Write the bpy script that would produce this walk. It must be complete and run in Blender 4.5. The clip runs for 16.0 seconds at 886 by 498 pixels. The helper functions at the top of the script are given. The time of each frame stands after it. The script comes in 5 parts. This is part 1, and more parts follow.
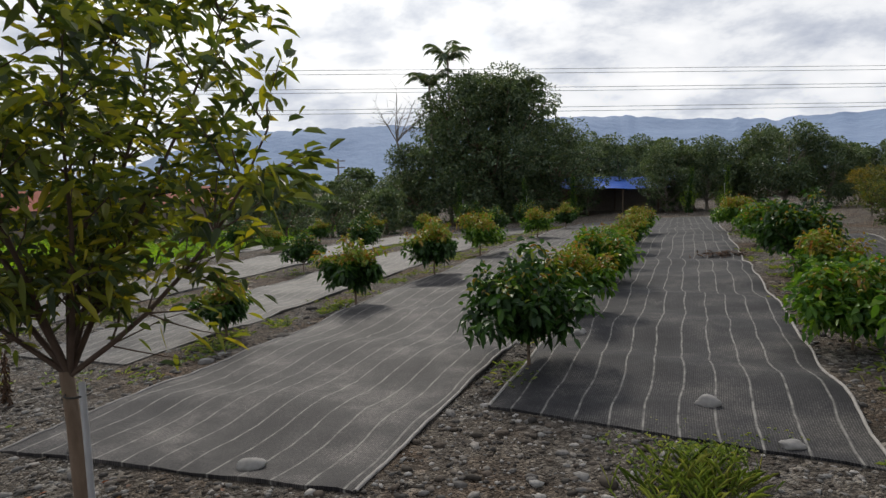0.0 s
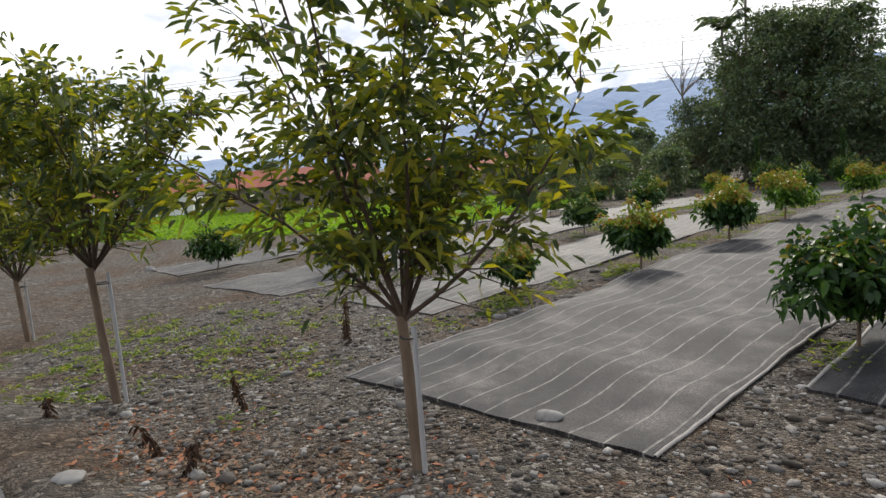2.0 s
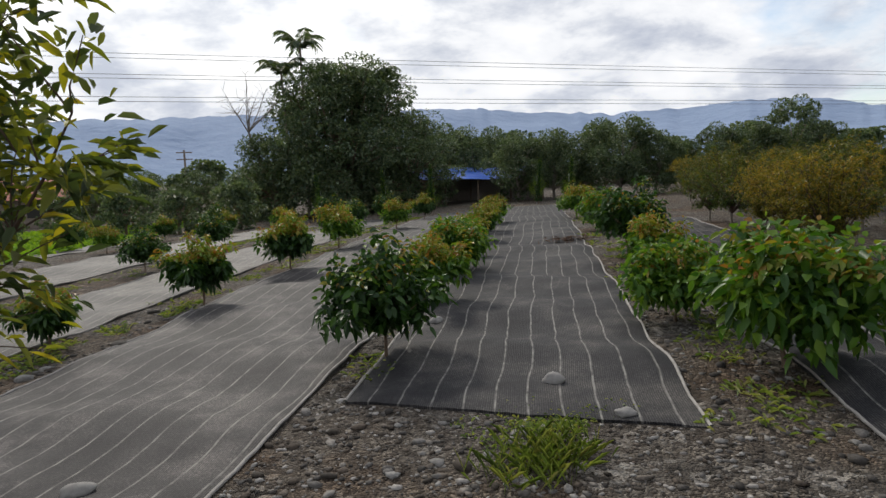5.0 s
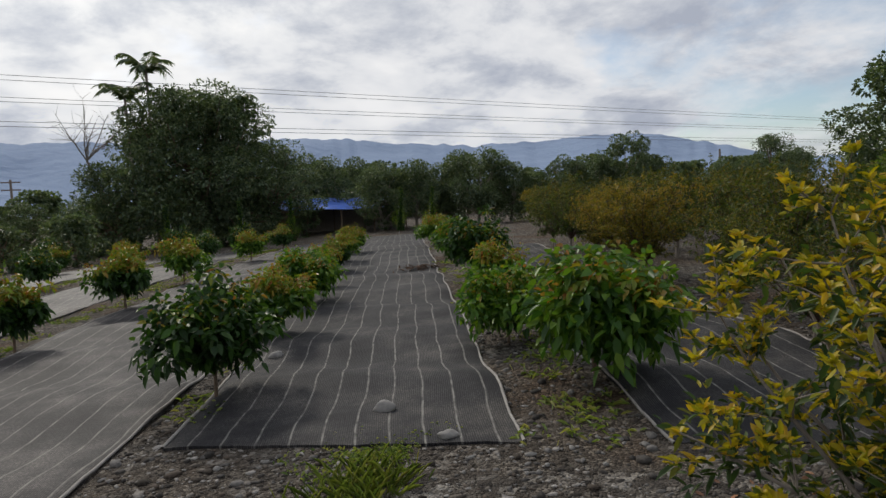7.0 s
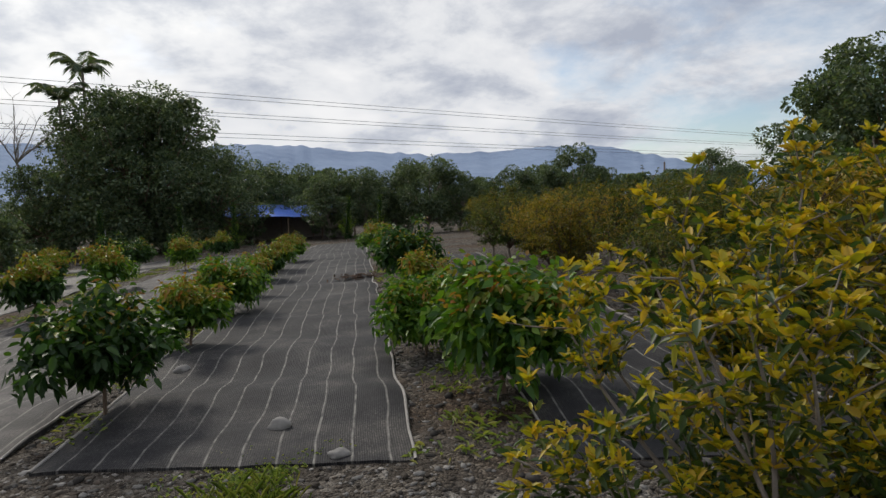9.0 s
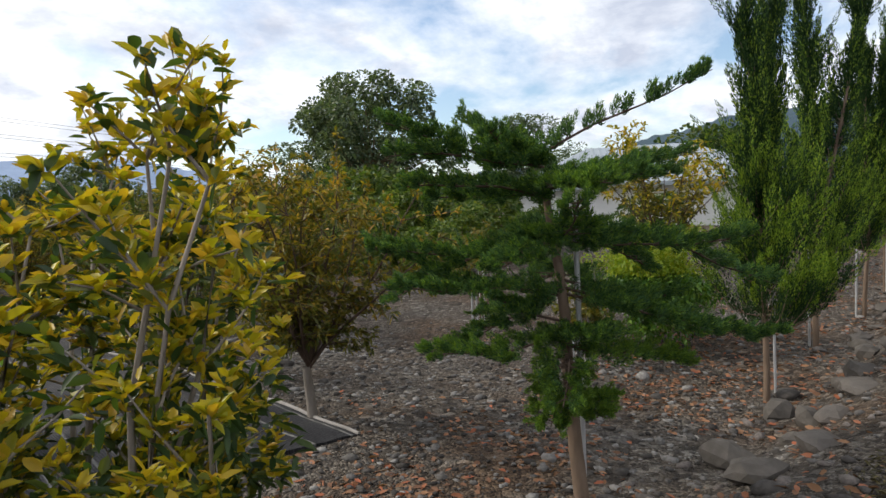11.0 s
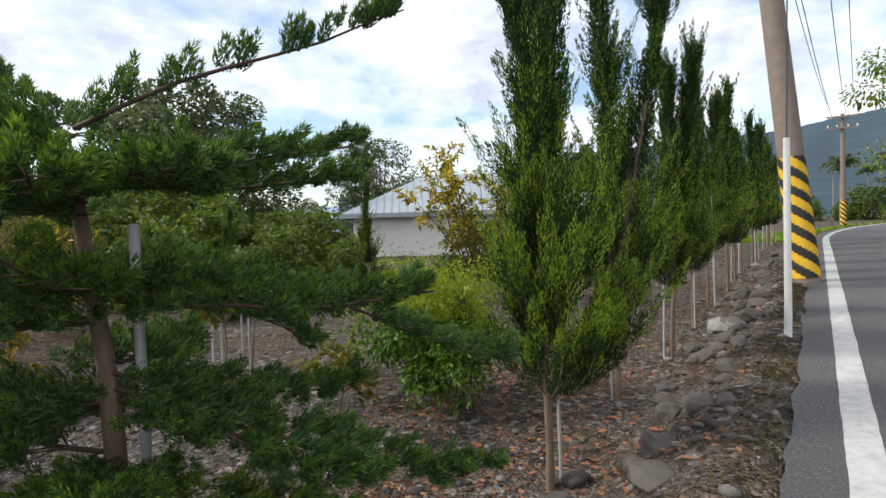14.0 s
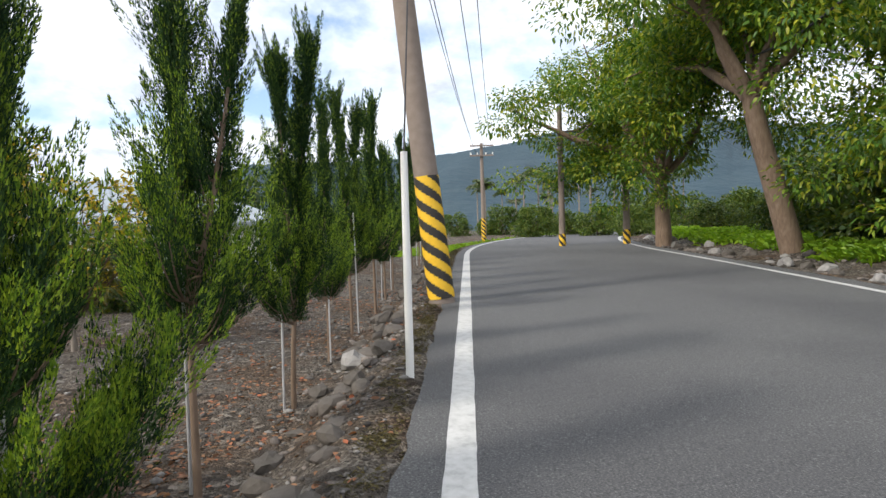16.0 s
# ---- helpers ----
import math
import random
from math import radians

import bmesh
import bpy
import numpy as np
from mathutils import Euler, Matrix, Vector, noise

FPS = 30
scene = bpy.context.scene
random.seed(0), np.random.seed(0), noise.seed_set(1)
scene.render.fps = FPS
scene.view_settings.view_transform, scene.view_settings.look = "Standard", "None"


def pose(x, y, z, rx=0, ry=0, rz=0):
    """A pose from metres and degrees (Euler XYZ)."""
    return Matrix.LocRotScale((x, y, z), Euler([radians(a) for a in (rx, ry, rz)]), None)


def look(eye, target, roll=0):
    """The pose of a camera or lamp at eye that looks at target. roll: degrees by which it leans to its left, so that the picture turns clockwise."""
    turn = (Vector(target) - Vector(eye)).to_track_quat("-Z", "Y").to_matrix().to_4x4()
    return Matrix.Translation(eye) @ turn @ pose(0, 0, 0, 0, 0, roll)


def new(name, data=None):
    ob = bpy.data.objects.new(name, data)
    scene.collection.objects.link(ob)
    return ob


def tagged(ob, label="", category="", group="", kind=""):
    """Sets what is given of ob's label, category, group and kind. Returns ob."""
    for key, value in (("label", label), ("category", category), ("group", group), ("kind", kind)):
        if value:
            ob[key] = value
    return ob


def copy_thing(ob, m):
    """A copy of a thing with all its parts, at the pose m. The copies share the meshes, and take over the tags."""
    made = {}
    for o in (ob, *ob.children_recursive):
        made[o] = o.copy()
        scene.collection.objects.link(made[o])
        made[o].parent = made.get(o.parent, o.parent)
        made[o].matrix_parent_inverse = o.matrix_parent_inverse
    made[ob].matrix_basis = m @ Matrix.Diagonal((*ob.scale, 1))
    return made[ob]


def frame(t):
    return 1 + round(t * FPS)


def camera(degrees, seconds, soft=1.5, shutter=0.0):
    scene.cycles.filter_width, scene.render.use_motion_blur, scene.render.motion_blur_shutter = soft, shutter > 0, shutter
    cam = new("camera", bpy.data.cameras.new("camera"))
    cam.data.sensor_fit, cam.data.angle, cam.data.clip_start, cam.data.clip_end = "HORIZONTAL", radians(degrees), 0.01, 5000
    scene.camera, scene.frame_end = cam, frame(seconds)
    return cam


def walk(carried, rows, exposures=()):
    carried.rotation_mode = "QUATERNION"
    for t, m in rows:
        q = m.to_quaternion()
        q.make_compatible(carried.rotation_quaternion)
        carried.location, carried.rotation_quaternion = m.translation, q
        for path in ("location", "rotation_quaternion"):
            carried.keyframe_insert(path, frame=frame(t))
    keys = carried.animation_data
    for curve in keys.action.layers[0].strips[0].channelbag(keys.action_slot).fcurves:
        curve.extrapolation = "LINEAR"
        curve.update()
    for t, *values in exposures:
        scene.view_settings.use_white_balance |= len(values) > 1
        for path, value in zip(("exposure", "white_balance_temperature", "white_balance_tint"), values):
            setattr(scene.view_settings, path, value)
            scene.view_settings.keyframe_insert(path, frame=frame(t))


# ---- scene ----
cam = camera(71.5, 16.0, soft=1.5, shutter=0.0)
# seconds, place, pitch + 90, lean to the right, yaw
PATH = [
    (0, 0.938, -1.467, 1.827, 84.36, 1.46, 3.22),
    (0.5, 0.934, -1.473, 1.838, 84.39, 2.42, 8.07),
    (1, 0.905, -1.492, 1.840, 83.53, 4.50, 15.13),
    (1.5, 0.863, -1.509, 1.832, 83.04, 3.98, 19.28),
    (2, 0.792, -1.539, 1.829, 82.14, 3.86, 28.22),
    (2.5, 0.821, -1.548, 1.835, 82.25, 3.33, 28.41),
    (3, 0.860, -1.526, 1.835, 82.72, 3.91, 22.24),
    (3.5, 0.906, -1.481, 1.832, 82.95, 2.67, 13.92),
    (4, 0.939, -1.453, 1.826, 83.74, 2.31, 4.89),
    (4.5, 0.967, -1.434, 1.820, 83.56, 2.41, -0.55),
    (4.7, 0.987, -1.410, 1.816, 83.13, 2.27, -4.58),
    (6.8, 1.303, -1.537, 1.817, 85.76, 2.00, -20.32),
    (7, 1.338, -1.553, 1.810, 85.50, 2.34, -21.87),
    (7.5, 1.409, -1.497, 1.826, 86.37, 2.05, -26.52),
    (8, 1.509, -1.452, 1.796, 86.95, 1.58, -30.10),
    (8.5, 1.607, -1.499, 1.799, 86.28, 4.12, -27.65),
    (9, 1.787, -1.586, 1.796, 86.16, 1.69, -26.01),
    (9.5, 1.994, -1.571, 1.727, 84.76, 1.91, -38.15),
    (10, 2.223, -1.686, 1.751, 85.32, -0.17, -50.37),
    (10.2, 2.330, -1.720, 1.740, 85.20, 0.40, -56.60),
    (12.3, 3.283, -2.010, 1.646, 86.28, 3.50, -69.64),
    (12.5, 3.380, -2.034, 1.647, 86.15, 4.44, -68.57),
    (13, 3.655, -2.059, 1.654, 84.99, 2.87, -74.52),
    (13.5, 3.959, -2.152, 1.631, 88.38, 0.52, -75.03),
    (14, 4.333, -2.298, 1.642, 88.06, 1.84, -79.41),
    (14.5, 4.704, -2.448, 1.612, 87.24, 3.52, -86.09),
    (15, 5.083, -2.658, 1.646, 85.79, 1.60, -93.34),
    (15.5, 5.390, -2.827, 1.668, 87.06, 1.38, -101.61),
    (16, 5.637, -3.067, 1.713, 88.37, 1.78, -108.38),
]
walk(cam, [(t, pose(x, y, z, rx, ry, rz)) for t, x, y, z, rx, ry, rz in PATH],
     exposures=((0.0, -0.2), (1.0, -0.05), (2.0, 0.36), (3.0, 0.38), (3.5, 0.3), (4.0, 0.14), (4.7, -0.06), (7.0, -0.45), (9.0, -0.38), (10.0, -0.1), (12.3, 0.55), (14.0, 0.5), (15.0, 0.48), (16.0, 0.65)))

# ---- world and sun ----
SUN_YAW, SUN_ELEV = 12.0, 36.0      # degrees: to the left of +y, above the horizon
world = bpy.data.worlds.new("sky")
scene.world = world
world.use_nodes = True


def node(tree, kind, **settings):
    n = tree.nodes.new(kind)
    for key, value in settings.items():
        if key in n.inputs:
            n.inputs[key].default_value = value
    return n


def ramp(tree, stops, source):
    n = tree.nodes.new("ShaderNodeValToRGB")
    while len(n.color_ramp.elements) < len(stops):
        n.color_ramp.elements.new(0.5)
    for e, (p, c) in zip(n.color_ramp.elements, stops):
        e.position, e.color = p, (*c, 1) if len(c) == 3 else c
    tree.links.new(source, n.inputs[0])
    return n


def build_sky():
    tree = world.node_tree
    tree.nodes.clear()
    out = node(tree, "ShaderNodeOutputWorld")
    clear = node(tree, "ShaderNodeTexSky")
    clear.sky_type, clear.sun_disc = "NISHITA", False
    clear.sun_elevation, clear.sun_rotation = radians(SUN_ELEV), radians(-SUN_YAW)
    coords = node(tree, "ShaderNodeTexCoord")
    sep = node(tree, "ShaderNodeSeparateXYZ")
    tree.links.new(coords.outputs["Generated"], sep.inputs[0])
    # clouds lie on a flat layer: direction divided by its height
    lift = node(tree, "ShaderNodeMath"); lift.operation = "ADD"; lift.inputs[1].default_value = 0.34
    tree.links.new(sep.outputs[2], lift.inputs[0])
    flat = node(tree, "ShaderNodeVectorMath"); flat.operation = "DIVIDE"
    comb = node(tree, "ShaderNodeCombineXYZ")
    for k in range(3):
        tree.links.new(lift.outputs[0], comb.inputs[k])
    tree.links.new(coords.outputs["Generated"], flat.inputs[0])
    tree.links.new(comb.outputs[0], flat.inputs[1])
    big = node(tree, "ShaderNodeTexNoise", Scale=1.5, Detail=9.0, Roughness=0.58, Distortion=0.1)
    tree.links.new(flat.outputs[0], big.inputs["Vector"])
    small = node(tree, "ShaderNodeTexNoise", Scale=2.9, Detail=8.0, Roughness=0.6, Distortion=0.15)
    tree.links.new(flat.outputs[0], small.inputs["Vector"])
    # the cloud deck thins towards +x, where blue shows
    thin = node(tree, "ShaderNodeMath"); thin.operation = "MULTIPLY_ADD"
    thin.inputs[1].default_value, thin.inputs[2].default_value = -0.27, 0.12
    east = node(tree, "ShaderNodeMath"); east.operation = "MAXIMUM"; east.inputs[1].default_value = 0.0
    tree.links.new(sep.outputs[0], east.inputs[0])
    steep = node(tree, "ShaderNodeMath"); steep.operation = "POWER"; steep.inputs[1].default_value = 2.6
    tree.links.new(east.outputs[0], steep.inputs[0]); tree.links.new(steep.outputs[0], thin.inputs[0])
    cover = node(tree, "ShaderNodeMath"); cover.operation = "ADD"
    tree.links.new(big.outputs[0], cover.inputs[0]); tree.links.new(thin.outputs[0], cover.inputs[1])
    mask = ramp(tree, [(0.34, (0, 0, 0)), (0.50, (1, 1, 1))], cover.outputs[0])
    shade = ramp(tree, [(0.36, (1.04, 1.04, 1.04)), (0.48, (0.90, 0.915, 0.94)), (0.56, (0.70, 0.73, 0.79)), (0.66, (0.52, 0.56, 0.65))], small.outputs[0])
    # brighter around the sun behind the cloud
    sun = Vector((-math.sin(radians(SUN_YAW)) * math.cos(radians(SUN_ELEV)), math.cos(radians(SUN_YAW)) * math.cos(radians(SUN_ELEV)), math.sin(radians(SUN_ELEV))))
    dot = node(tree, "ShaderNodeVectorMath"); dot.operation = "DOT_PRODUCT"; dot.inputs[1].default_value = sun
    tree.links.new(coords.outputs["Generated"], dot.inputs[0])
    glow = ramp(tree, [(0.0, (0.98, 1.0, 1.04)), (0.5, (1.02, 1.03, 1.06)), (0.85, (1.14, 1.14, 1.15)), (1.0, (1.55, 1.53, 1.48))], dot.outputs["Value"])
    cloud = node(tree, "ShaderNodeMixRGB"); cloud.blend_type = "MULTIPLY"; cloud.inputs[0].default_value = 1.0
    tree.links.new(shade.outputs[0], cloud.inputs[1]); tree.links.new(glow.outputs[0], cloud.inputs[2])
    bg_clear = node(tree, "ShaderNodeBackground", Strength=0.15)
    tree.links.new(clear.outputs[0], bg_clear.inputs[0])
    bg_cloud = node(tree, "ShaderNodeBackground", Strength=1.0)
    tree.links.new(cloud.outputs[0], bg_cloud.inputs[0])
    mix = node(tree, "ShaderNodeMixShader")
    tree.links.new(mask.outputs[0], mix.inputs[0])
    tree.links.new(bg_clear.outputs[0], mix.inputs[1]); tree.links.new(bg_cloud.outputs[0], mix.inputs[2])
    tree.links.new(mix.outputs[0], out.inputs[0])
    lamp = bpy.data.lights.new("sun", "SUN")
    lamp.energy, lamp.angle, lamp.color = 2.3, radians(6), (1.0, 0.93, 0.82)
    ob = new("sun", lamp)
    ob.matrix_world = look(sun * 100, (0, 0, 0))


build_sky()

# ---- materials ----


def material(name, rough=0.8, metal=0.0):
    m = bpy.data.materials.new(name)
    m.use_nodes = True
    t = m.node_tree
    b = t.nodes["Principled BSDF"]
    b.inputs["Roughness"].default_value, b.inputs["Metallic"].default_value = rough, metal
    b.inputs["Specular IOR Level"].default_value = 0.3
    return m, t, b


def noisy(name, stops, scale=6.0, detail=6.0, rough=0.85, bump=0.3, bump_scale=40.0, dist=0.02, metal=0.0, stretch=(1, 1, 1), big=0.0, big_tint=(0.6, 0.55, 0.5)):
    """Colour ramp over noise in object metres, fine relief, and a larger stain."""
    m, t, b = material(name, rough, metal)
    co = node(t, "ShaderNodeTexCoord")
    mp = node(t, "ShaderNodeMapping")
    mp.inputs["Scale"].default_value = stretch
    t.links.new(co.outputs["Object"], mp.inputs[0])
    n = node(t, "ShaderNodeTexNoise", Scale=scale, Detail=detail, Roughness=0.6)
    t.links.new(mp.outputs[0], n.inputs["Vector"])
    r = ramp(t, stops, n.outputs[0])
    colour = r.outputs[0]
    if big:
        n2 = node(t, "ShaderNodeTexNoise", Scale=big, Detail=4.0)
        t.links.new(mp.outputs[0], n2.inputs["Vector"])
        f = ramp(t, [(0.42, (0, 0, 0)), (0.62, (1, 1, 1))], n2.outputs[0])
        mul = node(t, "ShaderNodeMixRGB"); mul.blend_type = "MULTIPLY"
        mul.inputs[2].default_value = (*big_tint, 1)
        t.links.new(f.outputs[0], mul.inputs[0]); t.links.new(colour, mul.inputs[1])
        colour = mul.outputs[0]
    t.links.new(colour, b.inputs["Base Color"])
    if bump:
        n3 = node(t, "ShaderNodeTexNoise", Scale=bump_scale, Detail=5.0)
        t.links.new(mp.outputs[0], n3.inputs["Vector"])
        bp = node(t, "ShaderNodeBump", Strength=bump, Distance=dist)
        t.links.new(n3.outputs[0], bp.inputs["Height"])
        t.links.new(bp.outputs[0], b.inputs["Normal"])
    return m


def leafy(name, stops, rough=0.45, through_light=0.35, gloss=0.35):
    """Leaves: each island takes its own shade; light passes through the blade."""
    m, t, b = material(name, rough)
    g = node(t, "ShaderNodeNewGeometry")
    r = ramp(t, stops, g.outputs["Random Per Island"])
    b.inputs["Specular IOR Level"].default_value = gloss
    t.links.new(r.outputs[0], b.inputs["Base Color"])
    tr = node(t, "ShaderNodeBsdfTranslucent")
    br = node(t, "ShaderNodeMixRGB"); br.blend_type = "MULTIPLY"; br.inputs[0].default_value = 1.0
    br.inputs[2].default_value = (1.5, 1.5, 0.6, 1)
    t.links.new(r.outputs[0], br.inputs[1]); t.links.new(br.outputs[0], tr.inputs[0])
    mx = node(t, "ShaderNodeMixShader"); mx.inputs[0].default_value = through_light
    t.links.new(b.outputs[0], mx.inputs[1]); t.links.new(tr.outputs[0], mx.inputs[2])
    t.links.new(mx.outputs[0], t.nodes["Material Output"].inputs[0])
    return m


def spread(*colours):
    k = len(colours) - 1
    return [(i / k, c) for i, c in enumerate(colours)]


def gravel_soil():
    m, t, bs = material("gravel_soil", 0.95)
    co = node(t, "ShaderNodeTexCoord")
    warp = node(t, "ShaderNodeTexNoise", Scale=5.0, Detail=3.0)
    t.links.new(co.outputs["Object"], warp.inputs["Vector"])
    add = node(t, "ShaderNodeMixRGB"); add.blend_type = "ADD"; add.inputs[0].default_value = 0.10
    t.links.new(co.outputs["Object"], add.inputs[1]); t.links.new(warp.outputs["Color"], add.inputs[2])
    cells, greys = [], []
    for scale, stops in ((17.0, [(0.0, (0.035, 0.031, 0.028)), (0.45, (0.075, 0.066, 0.058)), (0.8, (0.14, 0.13, 0.12)), (1.0, (0.30, 0.29, 0.275))]),
                         (52.0, [(0.0, (0.04, 0.034, 0.03)), (0.6, (0.10, 0.088, 0.076)), (1.0, (0.24, 0.225, 0.205))])):
        v = node(t, "ShaderNodeTexVoronoi", Scale=scale)
        t.links.new(add.outputs[0], v.inputs["Vector"])
        sp = node(t, "ShaderNodeSeparateXYZ"); t.links.new(v.outputs["Color"], sp.inputs[0])
        r = ramp(t, stops, sp.outputs[0])
        cells.append(v); greys.append(r)
    mixn = node(t, "ShaderNodeTexNoise", Scale=3.0, Detail=6.0)
    t.links.new(co.outputs["Object"], mixn.inputs["Vector"])
    sel = ramp(t, [(0.42, (0, 0, 0)), (0.56, (1, 1, 1))], mixn.outputs[0])
    mx = node(t, "ShaderNodeMixRGB")
    t.links.new(sel.outputs[0], mx.inputs[0]); t.links.new(greys[0].outputs[0], mx.inputs[1]); t.links.new(greys[1].outputs[0], mx.inputs[2])
    patch = node(t, "ShaderNodeTexNoise", Scale=0.55, Detail=7.0, Roughness=0.65)
    t.links.new(co.outputs["Object"], patch.inputs["Vector"])
    tint = ramp(t, [(0.36, (1.12, 1.10, 1.06)), (0.50, (0.95, 0.86, 0.76)), (0.62, (0.92, 0.66, 0.46)), (0.75, (0.62, 0.50, 0.40))], patch.outputs[0])
    mul = node(t, "ShaderNodeMixRGB"); mul.blend_type = "MULTIPLY"; mul.inputs[0].default_value = 1.0
    t.links.new(mx.outputs[0], mul.inputs[1]); t.links.new(tint.outputs[0], mul.inputs[2])
    t.links.new(mul.outputs[0], bs.inputs["Base Color"])
    h = node(t, "ShaderNodeMath"); h.operation = "ADD"
    t.links.new(cells[0].outputs["Distance"], h.inputs[0]); t.links.new(cells[1].outputs["Distance"], h.inputs[1])
    bp = node(t, "ShaderNodeBump", Strength=1.0, Distance=0.035); bp.invert = True
    t.links.new(h.outputs[0], bp.inputs["Height"]); t.links.new(bp.outputs[0], bs.inputs["Normal"])
    return m


M_SOIL = gravel_soil()
M_STONE = noisy("grey_stone", spread((0.13, 0.125, 0.12), (0.23, 0.22, 0.21), (0.36, 0.35, 0.33)), scale=14, bump=0.4, bump_scale=60, dist=0.006, rough=0.85)
M_STONE_BROWN = noisy("brown_stone", spread((0.05, 0.043, 0.038), (0.09, 0.08, 0.07), (0.16, 0.14, 0.125)), scale=14, bump=0.4, bump_scale=60, dist=0.006, rough=0.9)
M_STONE_EDGE = noisy("weathered_stone", spread((0.05, 0.044, 0.039), (0.10, 0.089, 0.08), (0.19, 0.17, 0.15)), scale=7, bump=0.5, bump_scale=35, dist=0.012, rough=0.9, big=2.0)
M_ASPHALT = noisy("asphalt", [(0.30, (0.045, 0.045, 0.047)), (0.48, (0.085, 0.085, 0.087)), (0.60, (0.12, 0.12, 0.12)), (0.72, (0.24, 0.24, 0.235))], scale=85, detail=3, bump=0.7, bump_scale=120, dist=0.006, big=0.35, big_tint=(0.78, 0.78, 0.80), rough=0.75)
M_LINE = noisy("worn_white_paint", spread((0.20, 0.20, 0.20), (0.46, 0.46, 0.45), (0.60, 0.60, 0.59)), scale=14, bump=0.3, bump_scale=150, dist=0.003, rough=0.7)
M_BARK = noisy("brown_bark", spread((0.07, 0.05, 0.035), (0.17, 0.12, 0.085), (0.30, 0.23, 0.18)), scale=16, stretch=(1, 1, 0.25), bump=0.7, bump_scale=40, dist=0.01, rough=0.9)
M_BARK_DARK = noisy("dark_bark", spread((0.04, 0.026, 0.02), (0.09, 0.06, 0.045), (0.15, 0.11, 0.08)), scale=16, stretch=(1, 1, 0.3), bump=0.6, bump_scale=40, dist=0.008, rough=0.9)
M_BARK_GREY = noisy("grey_bark", spread((0.10, 0.085, 0.07), (0.22, 0.19, 0.16), (0.36, 0.32, 0.28)), scale=14, stretch=(1, 1, 0.3), bump=0.6, bump_scale=40, dist=0.01, rough=0.9)
M_TWIG = noisy("green_brown_twig", spread((0.09, 0.07, 0.04), (0.16, 0.12, 0.07), (0.2, 0.17, 0.1)), scale=20, bump=0.2, rough=0.8)
M_STAKE = noisy("dull_metal_stake", spread((0.3, 0.3, 0.31), (0.45, 0.45, 0.46), (0.55, 0.55, 0.55)), scale=12, stretch=(1, 1, 0.3), bump=0.1, rough=0.5, metal=0.3)
M_CONCRETE = noisy("pole_concrete", spread((0.15, 0.12, 0.10), (0.21, 0.17, 0.145), (0.27, 0.23, 0.20)), scale=8, bump=0.25, bump_scale=90, dist=0.004, rough=0.85)
M_YELLOW = noisy("yellow_paint", spread((0.55, 0.33, 0.02), (0.72, 0.44, 0.03), (0.78, 0.52, 0.06)), scale=9, bump=0.1, rough=0.55)
M_BLACK = noisy("dark_paint", spread((0.02, 0.02, 0.02), (0.045, 0.04, 0.035)), scale=9, bump=0.1, rough=0.6)
M_WHITE = noisy("white_paint", spread((0.62, 0.62, 0.6), (0.74, 0.74, 0.72), (0.8, 0.8, 0.79)), scale=5, bump=0.1, rough=0.6)
M_ROOF = noisy("grey_metal_roof", spread((0.24, 0.28, 0.31), (0.33, 0.37, 0.40), (0.42, 0.46, 0.48)), scale=2, bump=0.1, rough=0.45, metal=0.2)
M_TARP = noisy("blue_tarp", spread((0.03, 0.09, 0.42), (0.06, 0.16, 0.62), (0.25, 0.35, 0.75)), scale=1.2, bump=0.5, bump_scale=3, dist=0.1, rough=0.4)
M_RED_ROOF = noisy("red_tile_roof", spread((0.22, 0.06, 0.04), (0.34, 0.11, 0.07)), scale=2, bump=0.2, rough=0.7)
M_WIRE = noisy("dark_cable", spread((0.03, 0.03, 0.035), (0.05, 0.05, 0.055)), bump=0, rough=0.6)
M_DRY = noisy("dry_leaf", spread((0.10, 0.05, 0.03), (0.22, 0.11, 0.06), (0.34, 0.20, 0.11)), scale=9, bump=0.2, rough=0.9)

# ---- the lie of the land ----
LINE_DIR = Vector((0.935, -0.354, 0))        # along the road, away from the start
LINE_AT = Vector((8.2, -4.0, 0))             # on the painted edge line
SIDE = Vector((0.354, 0.935, 0))             # from the road into the orchard
ROW = Vector((0.31, 0.951, 0))               # along the orchard's rows


def smooth(a, b, v):
    k = min(max((v - a) / (b - a), 0.0), 1.0)
    return k * k * (3 - 2 * k)


def along_across(x, y):
    dx, dy = x - LINE_AT.x, y - LINE_AT.y
    return dx * 0.935 - dy * 0.354, dx * 0.354 + dy * 0.935


def slope(x, y):
    """The whole plain rises gently along the road."""
    return 1.15 * math.tanh(x * 0.0384 / 1.15) - 0.55 * smooth(16, 38, y)


def bend(u):
    """How far the road swings to its right, u metres along it."""
    if u < -3:
        return 0.006 * (u + 3) ** 2 if u > -20 else 1.734 + 0.204 * (-u - 20)
    return 0.0 if u < 16 else 0.010 * (u - 16) ** 2 if u < 50 else 11.56 + 0.68 * (u - 50)


def road_z(x, y):
    return slope(x, y) + 0.2


